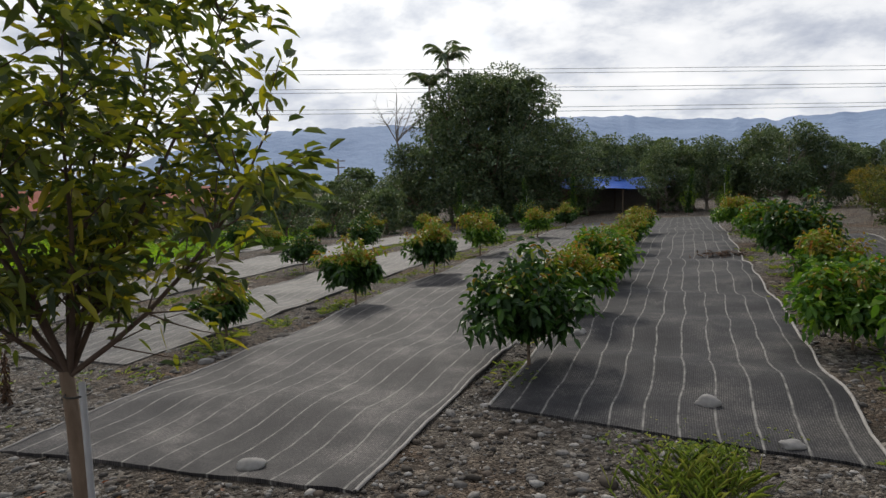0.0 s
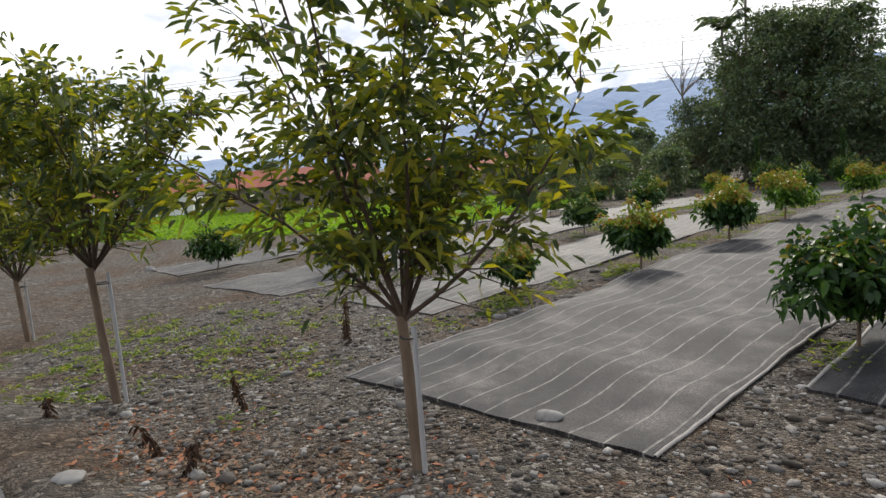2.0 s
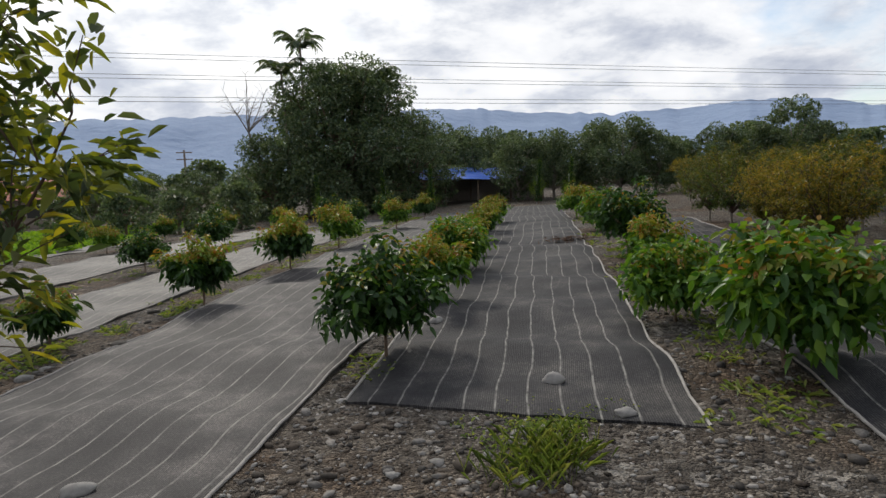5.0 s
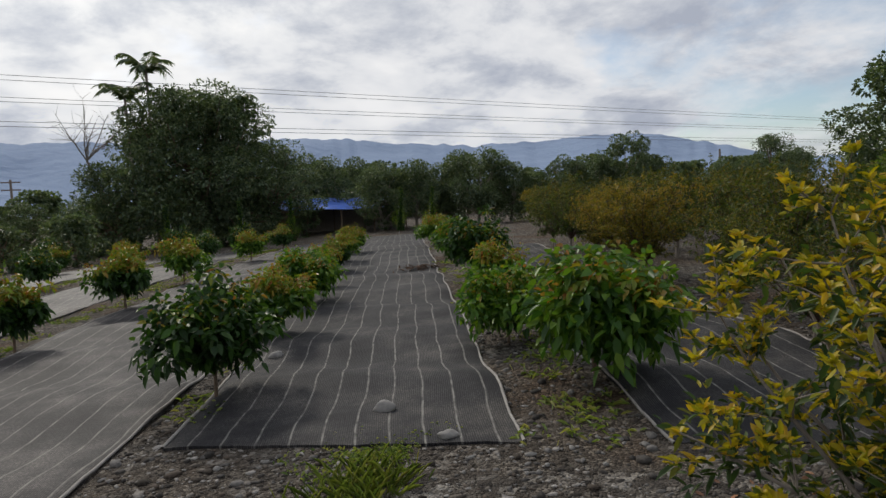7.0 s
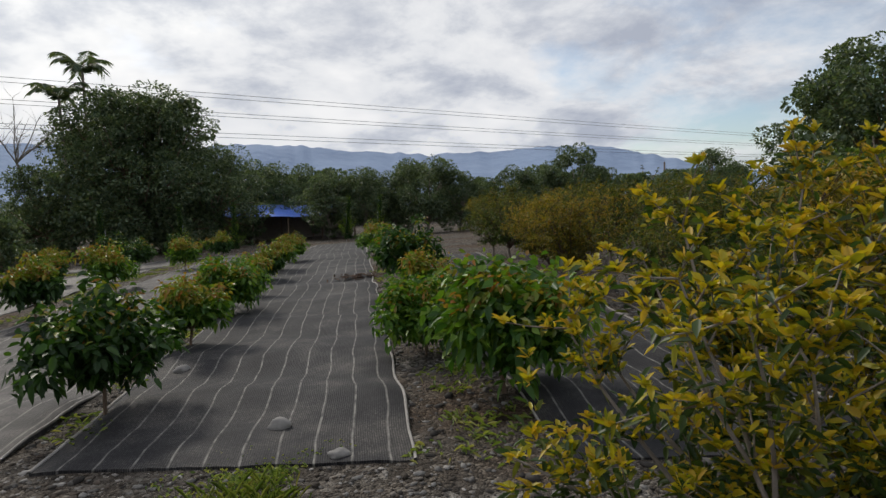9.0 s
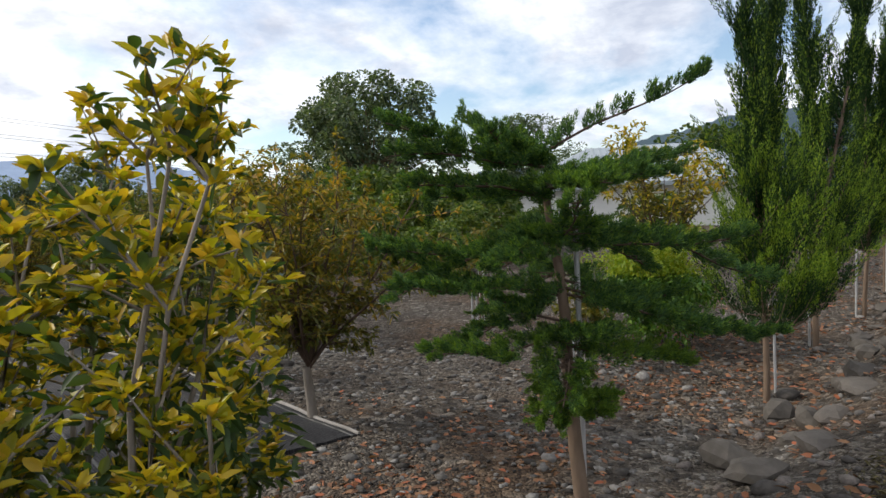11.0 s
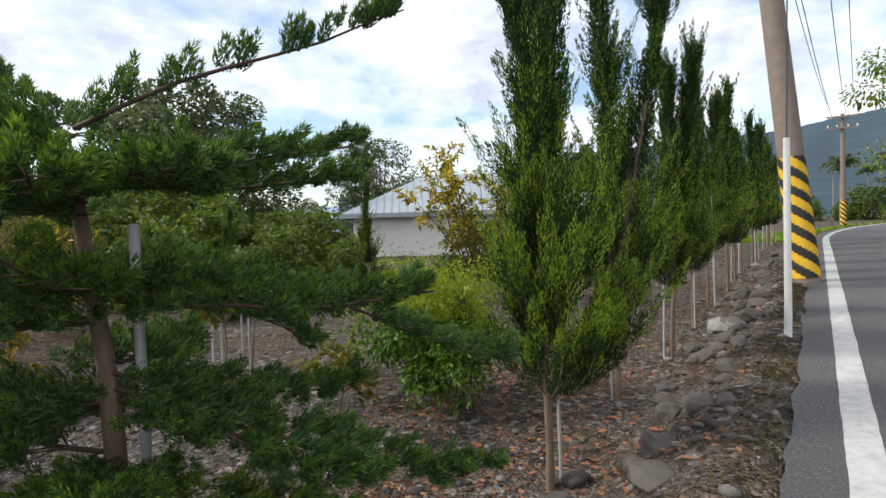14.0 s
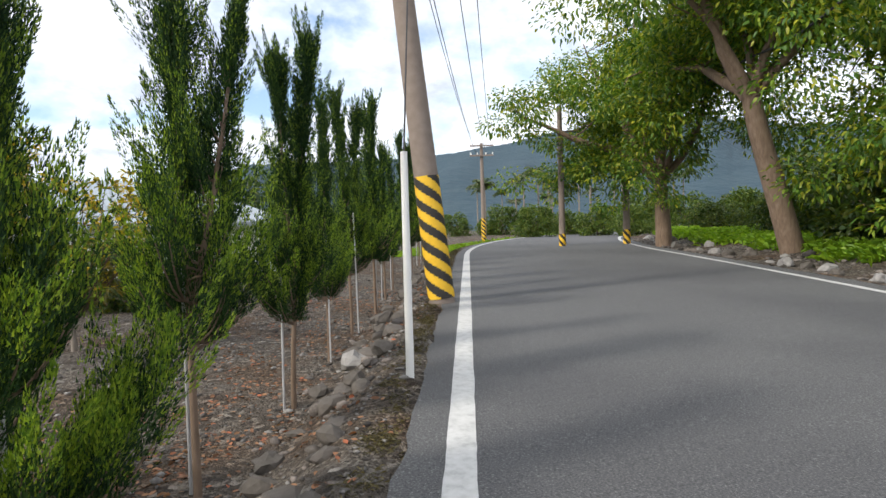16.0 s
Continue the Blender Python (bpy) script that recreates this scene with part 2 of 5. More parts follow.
def lie(x, y):
    """Height of the open ground."""
    u, s = along_across(x, y)
    s += bend(u)
    base = slope(x, y)
    low = -0.26 * smooth(-4.5, -0.6, u) * (1 - smooth(4, 14, s))
    if s < -6.6:
        z = 0.2 - 0.1 * smooth(-6.6, -7.2, s) + 0.35 * smooth(-7, -9, s)
    elif s < 0.4:
        z = 0.14
    else:
        z = 0.19 + (low - 0.19) * smooth(0.55, 1.5, s)
    near = 1 - smooth(30, 60, abs(u))
    bumps = 0.025 * noise.noise((x * 0.5, y * 0.5, 1)) + 0.022 * noise.noise((x * 1.7, y * 1.7, 4)) + 0.012 * noise.noise((x * 6, y * 6, 7))
    if s > 0.7 or s < -7:
        z += bumps * near
    return base + z


def part(name, mesh_or_bm, mat, parent=None, label="", smooth_faces=False):
    if isinstance(mesh_or_bm, bmesh.types.BMesh):
        me = bpy.data.meshes.new(name)
        mesh_or_bm.to_mesh(me); mesh_or_bm.free()
    else:
        me = mesh_or_bm
    ob = new(name, me)
    mats = mat if isinstance(mat, (list, tuple)) else [mat]
    if not me.materials:
        for m in mats:
            me.materials.append(m)
    if smooth_faces:
        me.polygons.foreach_set("use_smooth", [True] * len(me.polygons))
    ob.parent = parent
    if label:
        ob["label"] = label
    return ob


def empty(name, m, label, category, group="", kind=""):
    ob = new(name)
    ob.matrix_basis = m
    ob.empty_display_size = 0.1
    return tagged(ob, label, category, group, kind)


def raw_mesh(name, verts, quads, slots=None):
    """Mesh from arrays: verts (n,3), quads (m,4)."""
    verts, quads = np.asarray(verts, np.float32), np.asarray(quads, np.int32)
    k = quads.shape[1]
    me = bpy.data.meshes.new(name)
    me.vertices.add(len(verts)); me.vertices.foreach_set("co", verts.ravel())
    me.loops.add(quads.size); me.loops.foreach_set("vertex_index", quads.ravel())
    me.polygons.add(len(quads))
    me.polygons.foreach_set("loop_start", np.arange(0, quads.size, k, dtype=np.int32))
    if slots is not None:
        me.polygons.foreach_set("material_index", np.asarray(slots, np.int32))
    me.update(calc_edges=True)
    return me


def blades(name, at, way, length, width, rng, fold=0.25, droop=0.3, slots=None):
    """Leaves as folded, bent blades: at (n,3) the stalk end, way (n,3) the direction."""
    at, way = np.asarray(at, float), np.asarray(way, float)
    n = len(at)
    way = way / np.maximum(np.linalg.norm(way, axis=1, keepdims=True), 1e-6)
    side = np.cross(way, rng.normal(size=(n, 3)) * 0.5 + np.array([0, 0, 1.0]))
    side /= np.maximum(np.linalg.norm(side, axis=1, keepdims=True), 1e-6)
    up = np.cross(side, way)
    L = np.broadcast_to(np.asarray(length, float), (n,))[:, None] * rng.uniform(0.7, 1.25, (n, 1))
    Wd = np.broadcast_to(np.asarray(width, float), (n,))[:, None] * rng.uniform(0.8, 1.2, (n, 1))
    down = np.array([0, 0, -1.0]) * droop * L
    tip = at + way * L + down
    near, far_ = at + way * L * 0.28 + down * 0.12, at + way * L * 0.66 + down * 0.42
    lift = up * Wd * fold
    v = np.stack([at, near + side * Wd * 0.46 + lift, far_ + side * Wd * 0.42 + lift, tip, far_ - side * Wd * 0.42 + lift, near - side * Wd * 0.46 + lift], 1).reshape(-1, 3)
    b = np.arange(n)[:, None] * 6
    q = np.stack([np.concatenate([b, b + 3, b + 2, b + 1], 1), np.concatenate([b, b + 5, b + 4, b + 3], 1)], 1).reshape(-1, 4)
    return raw_mesh(name, v, q, None if slots is None else np.repeat(slots, 2))


def needles(name, at, way, length, width, rng, slots=None):
    """Short needles, one pointed face each."""
    at, way = np.asarray(at, float), np.asarray(way, float)
    n = len(at)
    way = way / np.maximum(np.linalg.norm(way, axis=1, keepdims=True), 1e-6)
    side = np.cross(way, rng.normal(size=(n, 3)))
    side /= np.maximum(np.linalg.norm(side, axis=1, keepdims=True), 1e-6)
    L = length * rng.uniform(0.7, 1.3, (n, 1))
    v = np.stack([at - side * width * 0.5, at + side * width * 0.5, at + way * L], 1).reshape(-1, 3)
    me = bpy.data.meshes.new(name)
    me.vertices.add(3 * n)
    me.vertices.foreach_set("co", v.astype(np.float32).ravel())
    me.loops.add(3 * n)
    me.loops.foreach_set("vertex_index", np.arange(3 * n, dtype=np.int32))
    me.polygons.add(n)
    me.polygons.foreach_set("loop_start", np.arange(0, 3 * n, 3, dtype=np.int32))
    if slots is not None:
        me.polygons.foreach_set("material_index", np.asarray(slots, np.int32))
    me.update(calc_edges=True)
    return me


def plume(rng, start, way, length, fat, per, rise=0.12, splay=0.5):
    """A tapering spray of foliage: stalk ends, directions, and how far out each one sits."""
    k = rng.random(per)
    w0 = np.array(way, float); w0 /= np.linalg.norm(w0)
    o = rng.normal(size=(per, 3))
    o -= np.outer(o @ w0, w0); o /= np.linalg.norm(o, axis=1, keepdims=True)
    rr = fat * np.sin(np.pi * (0.12 + 0.86 * k)) ** 0.7 * np.sqrt(rng.random(per))
    up = np.array((0, 0, 1.0)) * rise
    return np.array(start, float) + np.outer(k * length, w0) + o * rr[:, None] + np.outer(k ** 2 * length, up), w0 + o * splay + up * 2, k


def tubes(name, lines, sides=6):
    """Tapered round branches: lines of (points, radii), joined into one mesh."""
    V, Q, base = [], [], 0
    for pts, rad in lines:
        pts = [Vector(p) for p in pts]
        for i, (p, r) in enumerate(zip(pts, rad)):
            d = (pts[min(i + 1, len(pts) - 1)] - pts[max(i - 1, 0)])
            d = d.normalized() if d.length > 1e-6 else Vector((0, 0, 1))
            a = d.orthogonal().normalized() if abs(d.z) > 0.95 else d.cross(Vector((0, 0, 1))).normalized()
            c = d.cross(a)
            for k in range(sides):
                w = 2 * math.pi * k / sides
                V.append(p + (a * math.cos(w) + c * math.sin(w)) * r)
            if i:
                for k in range(sides):
                    k2 = (k + 1) % sides
                    Q.append((base + (i - 1) * sides + k, base + (i - 1) * sides + k2, base + i * sides + k2, base + i * sides + k))
        base += len(pts) * sides
    me = raw_mesh(name, [tuple(v) for v in V], Q)
    me.polygons.foreach_set("use_smooth", [True] * len(me.polygons))
    return me


def limb(rng, start, way, length, r0, r1, steps=5, wander=0.12, lift=0.0):
    pts, rad = [Vector(start)], [r0]
    d = Vector(way).normalized()
    for i in range(steps):
        d = (d + Vector(rng.normal(size=3)) * wander + Vector((0, 0, lift))).normalized()
        pts.append(pts[-1] + d * length / steps)
        rad.append(r0 + (r1 - r0) * (i + 1) / steps)
    return pts, rad


def block(bm, lo, hi, m=None, bevel=0.0):
    r = bmesh.ops.create_cube(bm, size=1.0)
    lo, hi = Vector(lo), Vector(hi)
    for v in r["verts"]:
        v.co = Vector((lo[i] + (v.co[i] + 0.5) * (hi[i] - lo[i]) for i in range(3)))
    if bevel:
        e = list({e for v in r["verts"] for e in v.link_edges})
        r2 = bmesh.ops.bevel(bm, geom=e, offset=bevel, segments=1, affect="EDGES")
        vs = [v for v in bm.verts if v.is_valid and v in set(r2["verts"])] or r2["verts"]
    if m is not None:
        bmesh.ops.transform(bm, matrix=m, verts=[v for v in r["verts"] if v.is_valid])
    return bm


def box(name, lo, hi, mat, parent, bevel=0.0, m=None, label=""):
    bm = bmesh.new()
    block(bm, lo, hi, None, bevel)
    if m is not None:
        bm.transform(m)
    return part(name, bm, mat, parent, label)

# ---- ground ----


def axis(fine0, fine1, step, far):
    mid = list(np.arange(fine0, fine1 + 1e-6, step))
    out, d, v = [], step, fine1
    while v < far:
        d *= 1.25
        v += d
        out.append(v)
    low, d, v = [], step, fine0
    while v > -far:
        d *= 1.25
        v -= d
        low.append(v)
    return low[::-1] + mid + out


def build_ground():
    xs, ys = axis(-9, 26, 0.14, 3600), axis(-12, 18, 0.14, 3600)
    V = [(x, y, lie(x, y)) for y in ys for x in xs]
    n = len(xs)
    Q = [(j * n + i, j * n + i + 1, (j + 1) * n + i + 1, (j + 1) * n + i) for j in range(len(ys) - 1) for i in range(n - 1)]
    me = raw_mesh("ground", V, Q)
    me.polygons.foreach_set("use_smooth", [True] * len(me.polygons))
    return tagged(part("ground", me, M_SOIL), "brown stony soil of the orchard with gravel", "ground", kind="structure")


build_ground()


def road_point(u, s, lift=0.0):
    p = LINE_AT + LINE_DIR * u + SIDE * (s - bend(u))
    return (p.x, p.y, road_z(p.x, p.y) + lift)


def strip(name, s0, s1, u0, u1, mat, lift, du=0.5, rag=0.0, cross=2):
    V, Q = [], []
    us = np.arange(u0, u1 + 1e-6, du)
    for i, u in enumerate(us):
        for k in range(cross + 1):
            s = s0 + (s1 - s0) * k / cross
            if rag and k in (0, cross):
                s += rag * noise.noise((u * 2.3, s * 5, 3)) + rag * 0.6 * noise.noise((u * 9, s, 5))
            V.append(road_point(u, s, lift))
    c = cross + 1
    Q = [(i * c + k, i * c + k + 1, (i + 1) * c + k + 1, (i + 1) * c + k) for i in range(len(us) - 1) for k in range(cross)]
    return part(name, raw_mesh(name, V, Q), mat)


tagged(strip("road", -6.5, 0.36, -60, 110, M_ASPHALT, 0.0, du=0.2, rag=0.05, cross=14), "grey asphalt country road with worn surface", "road", kind="structure")
tagged(strip("edge_line_near", -0.045, 0.12, -60, 70, M_LINE, 0.004, du=0.1, rag=0.007), "worn white painted edge line on asphalt", "road line", kind="structure")
tagged(strip("edge_line_far", -6.1, -5.95, -60, 70, M_LINE, 0.004, du=0.2, rag=0.012), "worn white painted edge line on asphalt", "road line", kind="structure")

# ---- weed mats ----


def mat_cloth(name, low, mid, high, rough=0.76, gloss=0.2):
    m, t, b = material(name, rough)
    uv = node(t, "ShaderNodeUVMap")
    sep = node(t, "ShaderNodeSeparateXYZ")
    t.links.new(uv.outputs[0], sep.inputs[0])
    # broad white marker threads across the width, in metres
    wob = node(t, "ShaderNodeTexNoise", Scale=0.9, Detail=2.0)
    t.links.new(uv.outputs[0], wob.inputs["Vector"])
    w = node(t, "ShaderNodeMath"); w.operation = "MULTIPLY_ADD"; w.inputs[1].default_value = 0.10
    t.links.new(wob.outputs[0], w.inputs[0]); t.links.new(sep.outputs[0], w.inputs[2])
    md = node(t, "ShaderNodeMath"); md.operation = "PINGPONG"; md.inputs[1].default_value = 0.125
    t.links.new(w.outputs[0], md.inputs[0])
    line = ramp(t, [(0.0, (1, 1, 1)), (0.005, (1, 1, 1)), (0.010, (0, 0, 0))], md.outputs[0])
    # fine ribs of the weave
    rib = node(t, "ShaderNodeTexWave", Scale=19.0, Distortion=1.5)
    rib.inputs["Detail"].default_value = 2.0
    t.links.new(uv.outputs[0], rib.inputs["Vector"])
    grime = node(t, "ShaderNodeTexNoise", Scale=1.3, Detail=8.0, Roughness=0.65)
    t.links.new(uv.outputs[0], grime.inputs["Vector"])
    base = ramp(t, [(0.36, low), (0.50, mid), (0.66, high)], grime.outputs[0])
    dark = node(t, "ShaderNodeMixRGB"); dark.blend_type = "MULTIPLY"; dark.inputs[0].default_value = 0.6
    grit = node(t, "ShaderNodeTexNoise", Scale=55.0, Detail=4.0, Roughness=0.7)
    t.links.new(uv.outputs[0], grit.inputs["Vector"])
    fleck = ramp(t, [(0.34, (0.45, 0.45, 0.45)), (0.50, (0.95, 0.95, 0.96)), (0.66, (1.9, 1.85, 1.8))], grit.outputs[0])
    gritty = node(t, "ShaderNodeMixRGB"); gritty.blend_type = "MULTIPLY"; gritty.inputs[0].default_value = 1.0
    t.links.new(base.outputs[0], gritty.inputs[1]); t.links.new(fleck.outputs[0], gritty.inputs[2])
    t.links.new(gritty.outputs[0], dark.inputs[1]); t.links.new(rib.outputs[0], dark.inputs[2])
    mx = node(t, "ShaderNodeMixRGB"); mx.inputs[2].default_value = (0.25, 0.24, 0.22, 1)
    worn = node(t, "ShaderNodeTexNoise", Scale=9.0, Detail=4.0)
    t.links.new(uv.outputs[0], worn.inputs["Vector"])
    wr = ramp(t, [(0.35, (0.25, 0.25, 0.25)), (0.6, (0.9, 0.9, 0.9))], worn.outputs[0])
    mul = node(t, "ShaderNodeMixRGB"); mul.blend_type = "MULTIPLY"; mul.inputs[0].default_value = 1.0
    t.links.new(line.outputs[0], mul.inputs[1]); t.links.new(wr.outputs[0], mul.inputs[2])
    t.links.new(mul.outputs[0], mx.inputs[0]); t.links.new(dark.outputs[0], mx.inputs[1])
    t.links.new(mx.outputs[0], b.inputs["Base Color"])
    b.inputs["Specular IOR Level"].default_value = gloss
    bp = node(t, "ShaderNodeBump", Strength=0.5, Distance=0.004)
    t.links.new(rib.outputs[0], bp.inputs["Height"]); t.links.new(bp.outputs[0], b.inputs["Normal"])
    return m


M_MAT = mat_cloth("woven_weed_mat", (0.020, 0.020, 0.023), (0.042, 0.041, 0.044), (0.105, 0.098, 0.092))
# Dust plus the sky's glancing sheen, both put into the base colour.
M_MAT_DUST_SHEEN = mat_cloth("dust_sheen_weed_mat", (0.045, 0.043, 0.043), (0.080, 0.075, 0.072), (0.15, 0.137, 0.125), 0.66, 0.28)
# A slightly lighter base colour than the dark mats.
M_MAT_PALER = mat_cloth("paler_weed_mat", (0.025, 0.023, 0.025), (0.054, 0.050, 0.051), (0.15, 0.137, 0.130), 0.70, 0.22)
M_HEM = noisy("grey_hem", spread((0.14, 0.13, 0.12), (0.30, 0.28, 0.26), (0.42, 0.40, 0.37)), scale=10, bump=0.3, rough=0.8)


def mat_height(p, q, far):
    return lie(p[0], p[1]) + (0.022 if q else 0.010) + 0.016 * noise.noise((p[0] * 0.7 + 9, p[1] * 0.9, 3)) + 0.012 * noise.noise((p[0] * 2.1, p[1] * 2.1, 8)) * (1 if q else 0.4)


def weed_mat(left, right, length, label, cloth):
    """A woven sheet from its two front corners, running along the rows."""
    L, R = Vector((*left, 0)), Vector((*right, 0))
    nu, nv = max(8, int((R - L).length / 0.12)), int(length / 0.14)
    V, UV = [], []
    for j in range(nv + 1):
        d = length * j / nv
        for i in range(nu + 1):
            k = i / nu
            p = L.lerp(R, k) + ROW * d
            if i in (0, nu):
                p += SIDE.cross(Vector((0, 0, 1))) * (0.05 * noise.noise((d * 0.8, i, 2)))
            p.x += (0.10 * noise.noise((d * 0.35, left[0], 5)) + 0.05 * noise.noise((d * 1.1, left[0], 7))) * smooth(0, 1.0, d)
            ripple = 0.06 * (0.5 + 0.5 * math.sin(d * 3.3 - 2.2 + 2.5 * noise.noise((d * 0.3, k * 1.2, left[0])))) * (1.0 if 0 < i < nu else 0.55)
            V.append((p.x, p.y, mat_height(p, 0 < i < nu, d) + ripple * smooth(0.3, 1.6, d) * (1 - smooth(9, 16, d))))
            UV.append((k * abs((R - L).cross(ROW).z), p.dot(ROW)))
    n = nu + 1
    Q = [(j * n + i, j * n + i + 1, (j + 1) * n + i + 1, (j + 1) * n + i) for j in range(nv) for i in range(nu)]
    top = len(V)
    edge = [(j * n) for j in range(nv, -1, -1)] + [i for i in range(1, n)] + [(j * n + nu) for j in range(1, nv + 1)]
    for e in edge:
        x, y, z = V[e]
        V.append((x, y, z)); UV.append(UV[e])
        V.append((x, y, z - 0.06)); UV.append(UV[e])
    for a in range(len(edge) - 1):
        Q.append((top + 2 * a, top + 2 * a + 1, top + 2 * a + 3, top + 2 * a + 2))
    me = raw_mesh("weed_mat", V, Q)
    uv = me.uv_layers.new(name="UVMap")
    uv.data.foreach_set("uv", np.array([UV[i] for q in Q for i in q], np.float32).ravel())
    me.polygons.foreach_set("use_smooth", [True] * len(me.polygons))
    thing = empty("weed_mat", Matrix.Identity(4), label, "weed mat", "weed mats between the tree rows")
    part("sheet", me, cloth, thing)
    # a folded hem along both long sides and the front
    sides = {"hem_left": [V[j * n] for j in range(nv + 1)], "hem_right": [V[j * n + nu] for j in range(nv + 1)]}
    for nm, line in sides.items():
        part("hem", tubes("hem", [([(x, y, z + 0.004) for x, y, z in line], [0.014 + 0.006 * noise.noise((x, y, 1)) for x, y, z in line])], 5), M_HEM, thing, "pale folded hem")
    return thing


weed_mat((-2.75, 2.86), (0.17, 2.02), 29, "paler grey woven weed mat with pale threads on soil", M_MAT_PALER)
weed_mat((0.99, 3.36), (3.31, 2.05), 30, "dark woven weed mat with pale threads on soil", M_MAT)
weed_mat((4.15, 1.55), (6.12, 0.33), 15, "black woven weed mat beside leafy shrubs", M_MAT)
weed_mat((-5.1, 5.95), (-3.12, 5.18), 24, "grey woven weed mat, dust and sky sheen in its colour", M_MAT_DUST_SHEEN)
weed_mat((-9.6, 7.05), (-6.75, 6.25), 22, "grey woven weed mat, dust and sky sheen in its colour", M_MAT_DUST_SHEEN)
weed_mat((-14.1, 9.1), (-12.0, 8.3), 18, "grey woven weed mat, dust and sky sheen in its colour", M_MAT_DUST_SHEEN)

# ---- shrubs and trees of the orchard ----
M_LEAF = leafy("orchard_leaf", spread((0.012, 0.035, 0.010), (0.02, 0.055, 0.013), (0.032, 0.08, 0.016), (0.055, 0.115, 0.02)))
M_LEAF_NEW = leafy("young_leaf", spread((0.08, 0.16, 0.02), (0.15, 0.21, 0.022), (0.23, 0.20, 0.03), (0.26, 0.11, 0.035)))
M_LEAF_BRIGHT = leafy("bright_leaf", spread((0.025, 0.075, 0.012), (0.05, 0.125, 0.016), (0.09, 0.18, 0.02), (0.15, 0.24, 0.03)))
M_LEAF_GOLD = leafy("golden_leaf", spread((0.24, 0.24, 0.014), (0.36, 0.31, 0.016), (0.46, 0.35, 0.02), (0.48, 0.30, 0.03)))
M_LEAF_AMBER = leafy("amber_leaf", spread((0.12, 0.12, 0.02), (0.20, 0.17, 0.02), (0.30, 0.22, 0.02), (0.34, 0.19, 0.03)))
M_LEAF_SHRUB = leafy("shrub_leaf", spread((0.022, 0.045, 0.015), (0.035, 0.068, 0.018), (0.06, 0.095, 0.02), (0.13, 0.14, 0.02)))
M_LEAF_OLIVE = leafy("olive_leaf", spread((0.05, 0.065, 0.015), (0.09, 0.10, 0.018), (0.14, 0.13, 0.02), (0.20, 0.15, 0.025)))
M_LEAF_TREE = leafy("tree_leaf", spread((0.030, 0.048, 0.024), (0.056, 0.082, 0.030), (0.11, 0.135, 0.030), (0.21, 0.22, 0.032)), through_light=0.45)
# Lightened and cooled: distance haze is put into this foliage colour.
M_WOOD_HAZED = leafy("hazed_far_leaf", spread((0.04, 0.066, 0.042), (0.065, 0.10, 0.06), (0.10, 0.14, 0.08), (0.16, 0.19, 0.11)), through_light=0.35)
M_LEAF_CITRUS = leafy("citrus_young_leaf", spread((0.13, 0.22, 0.015), (0.20, 0.28, 0.018), (0.29, 0.31, 0.02)))
M_LEAF_YOUNG = leafy("tree_young_leaf", spread((0.10, 0.12, 0.018), (0.17, 0.18, 0.02), (0.26, 0.25, 0.022), (0.33, 0.27, 0.03)), through_light=0.5)
# Inner needles darkened for the shade between plumes; tips take young-growth green.
M_CYP_SHADED = leafy("cypress_shaded_leaf", spread((0.010, 0.024, 0.012), (0.018, 0.042, 0.017), (0.030, 0.066, 0.022), (0.05, 0.095, 0.028)), rough=0.6, through_light=0.25, gloss=0.12)
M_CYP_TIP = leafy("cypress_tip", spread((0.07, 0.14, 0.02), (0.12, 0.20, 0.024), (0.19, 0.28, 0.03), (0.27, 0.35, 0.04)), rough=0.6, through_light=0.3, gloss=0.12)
M_CEDAR_TIP = leafy("cedar_tip", spread((0.06, 0.13, 0.025), (0.09, 0.17, 0.03), (0.13, 0.22, 0.035), (0.19, 0.28, 0.04)), rough=0.6, through_light=0.3, gloss=0.12)
M_CEDAR = leafy("cedar_leaf", spread((0.024, 0.054, 0.026), (0.042, 0.094, 0.036), (0.068, 0.140, 0.046), (0.105, 0.19, 0.055)), rough=0.6, through_light=0.25, gloss=0.12)
M_ROADTREE = leafy("road_tree_leaf", spread((0.035, 0.085, 0.015), (0.07, 0.15, 0.02), (0.14, 0.23, 0.022), (0.34, 0.34, 0.03)))
M_GRASS = leafy("grass_blade", spread((0.07, 0.11, 0.025), (0.13, 0.19, 0.04), (0.21, 0.26, 0.06), (0.28, 0.27, 0.10)), through_light=0.4)
M_FIELD = leafy("field_grass", spread((0.10, 0.20, 0.02), (0.17, 0.30, 0.02), (0.24, 0.36, 0.03)), through_light=0.4)


def at_ground(x, y, turn=0.0, size=1.0, sink=0.02, lean=(0, 0)):
    return pose(x, y, lie(x, y) - sink, lean[0], lean[1], turn) @ Matrix.Scale(size, 4)


def crown_points(rng, tips, per, jitter):
    at = np.repeat(np.array([tuple(p) for p, _ in tips]), per, 0)
    way = np.repeat(np.array([tuple(d) for _, d in tips]), per, 0)
    at = at + rng.normal(size=at.shape) * jitter
    return at, way


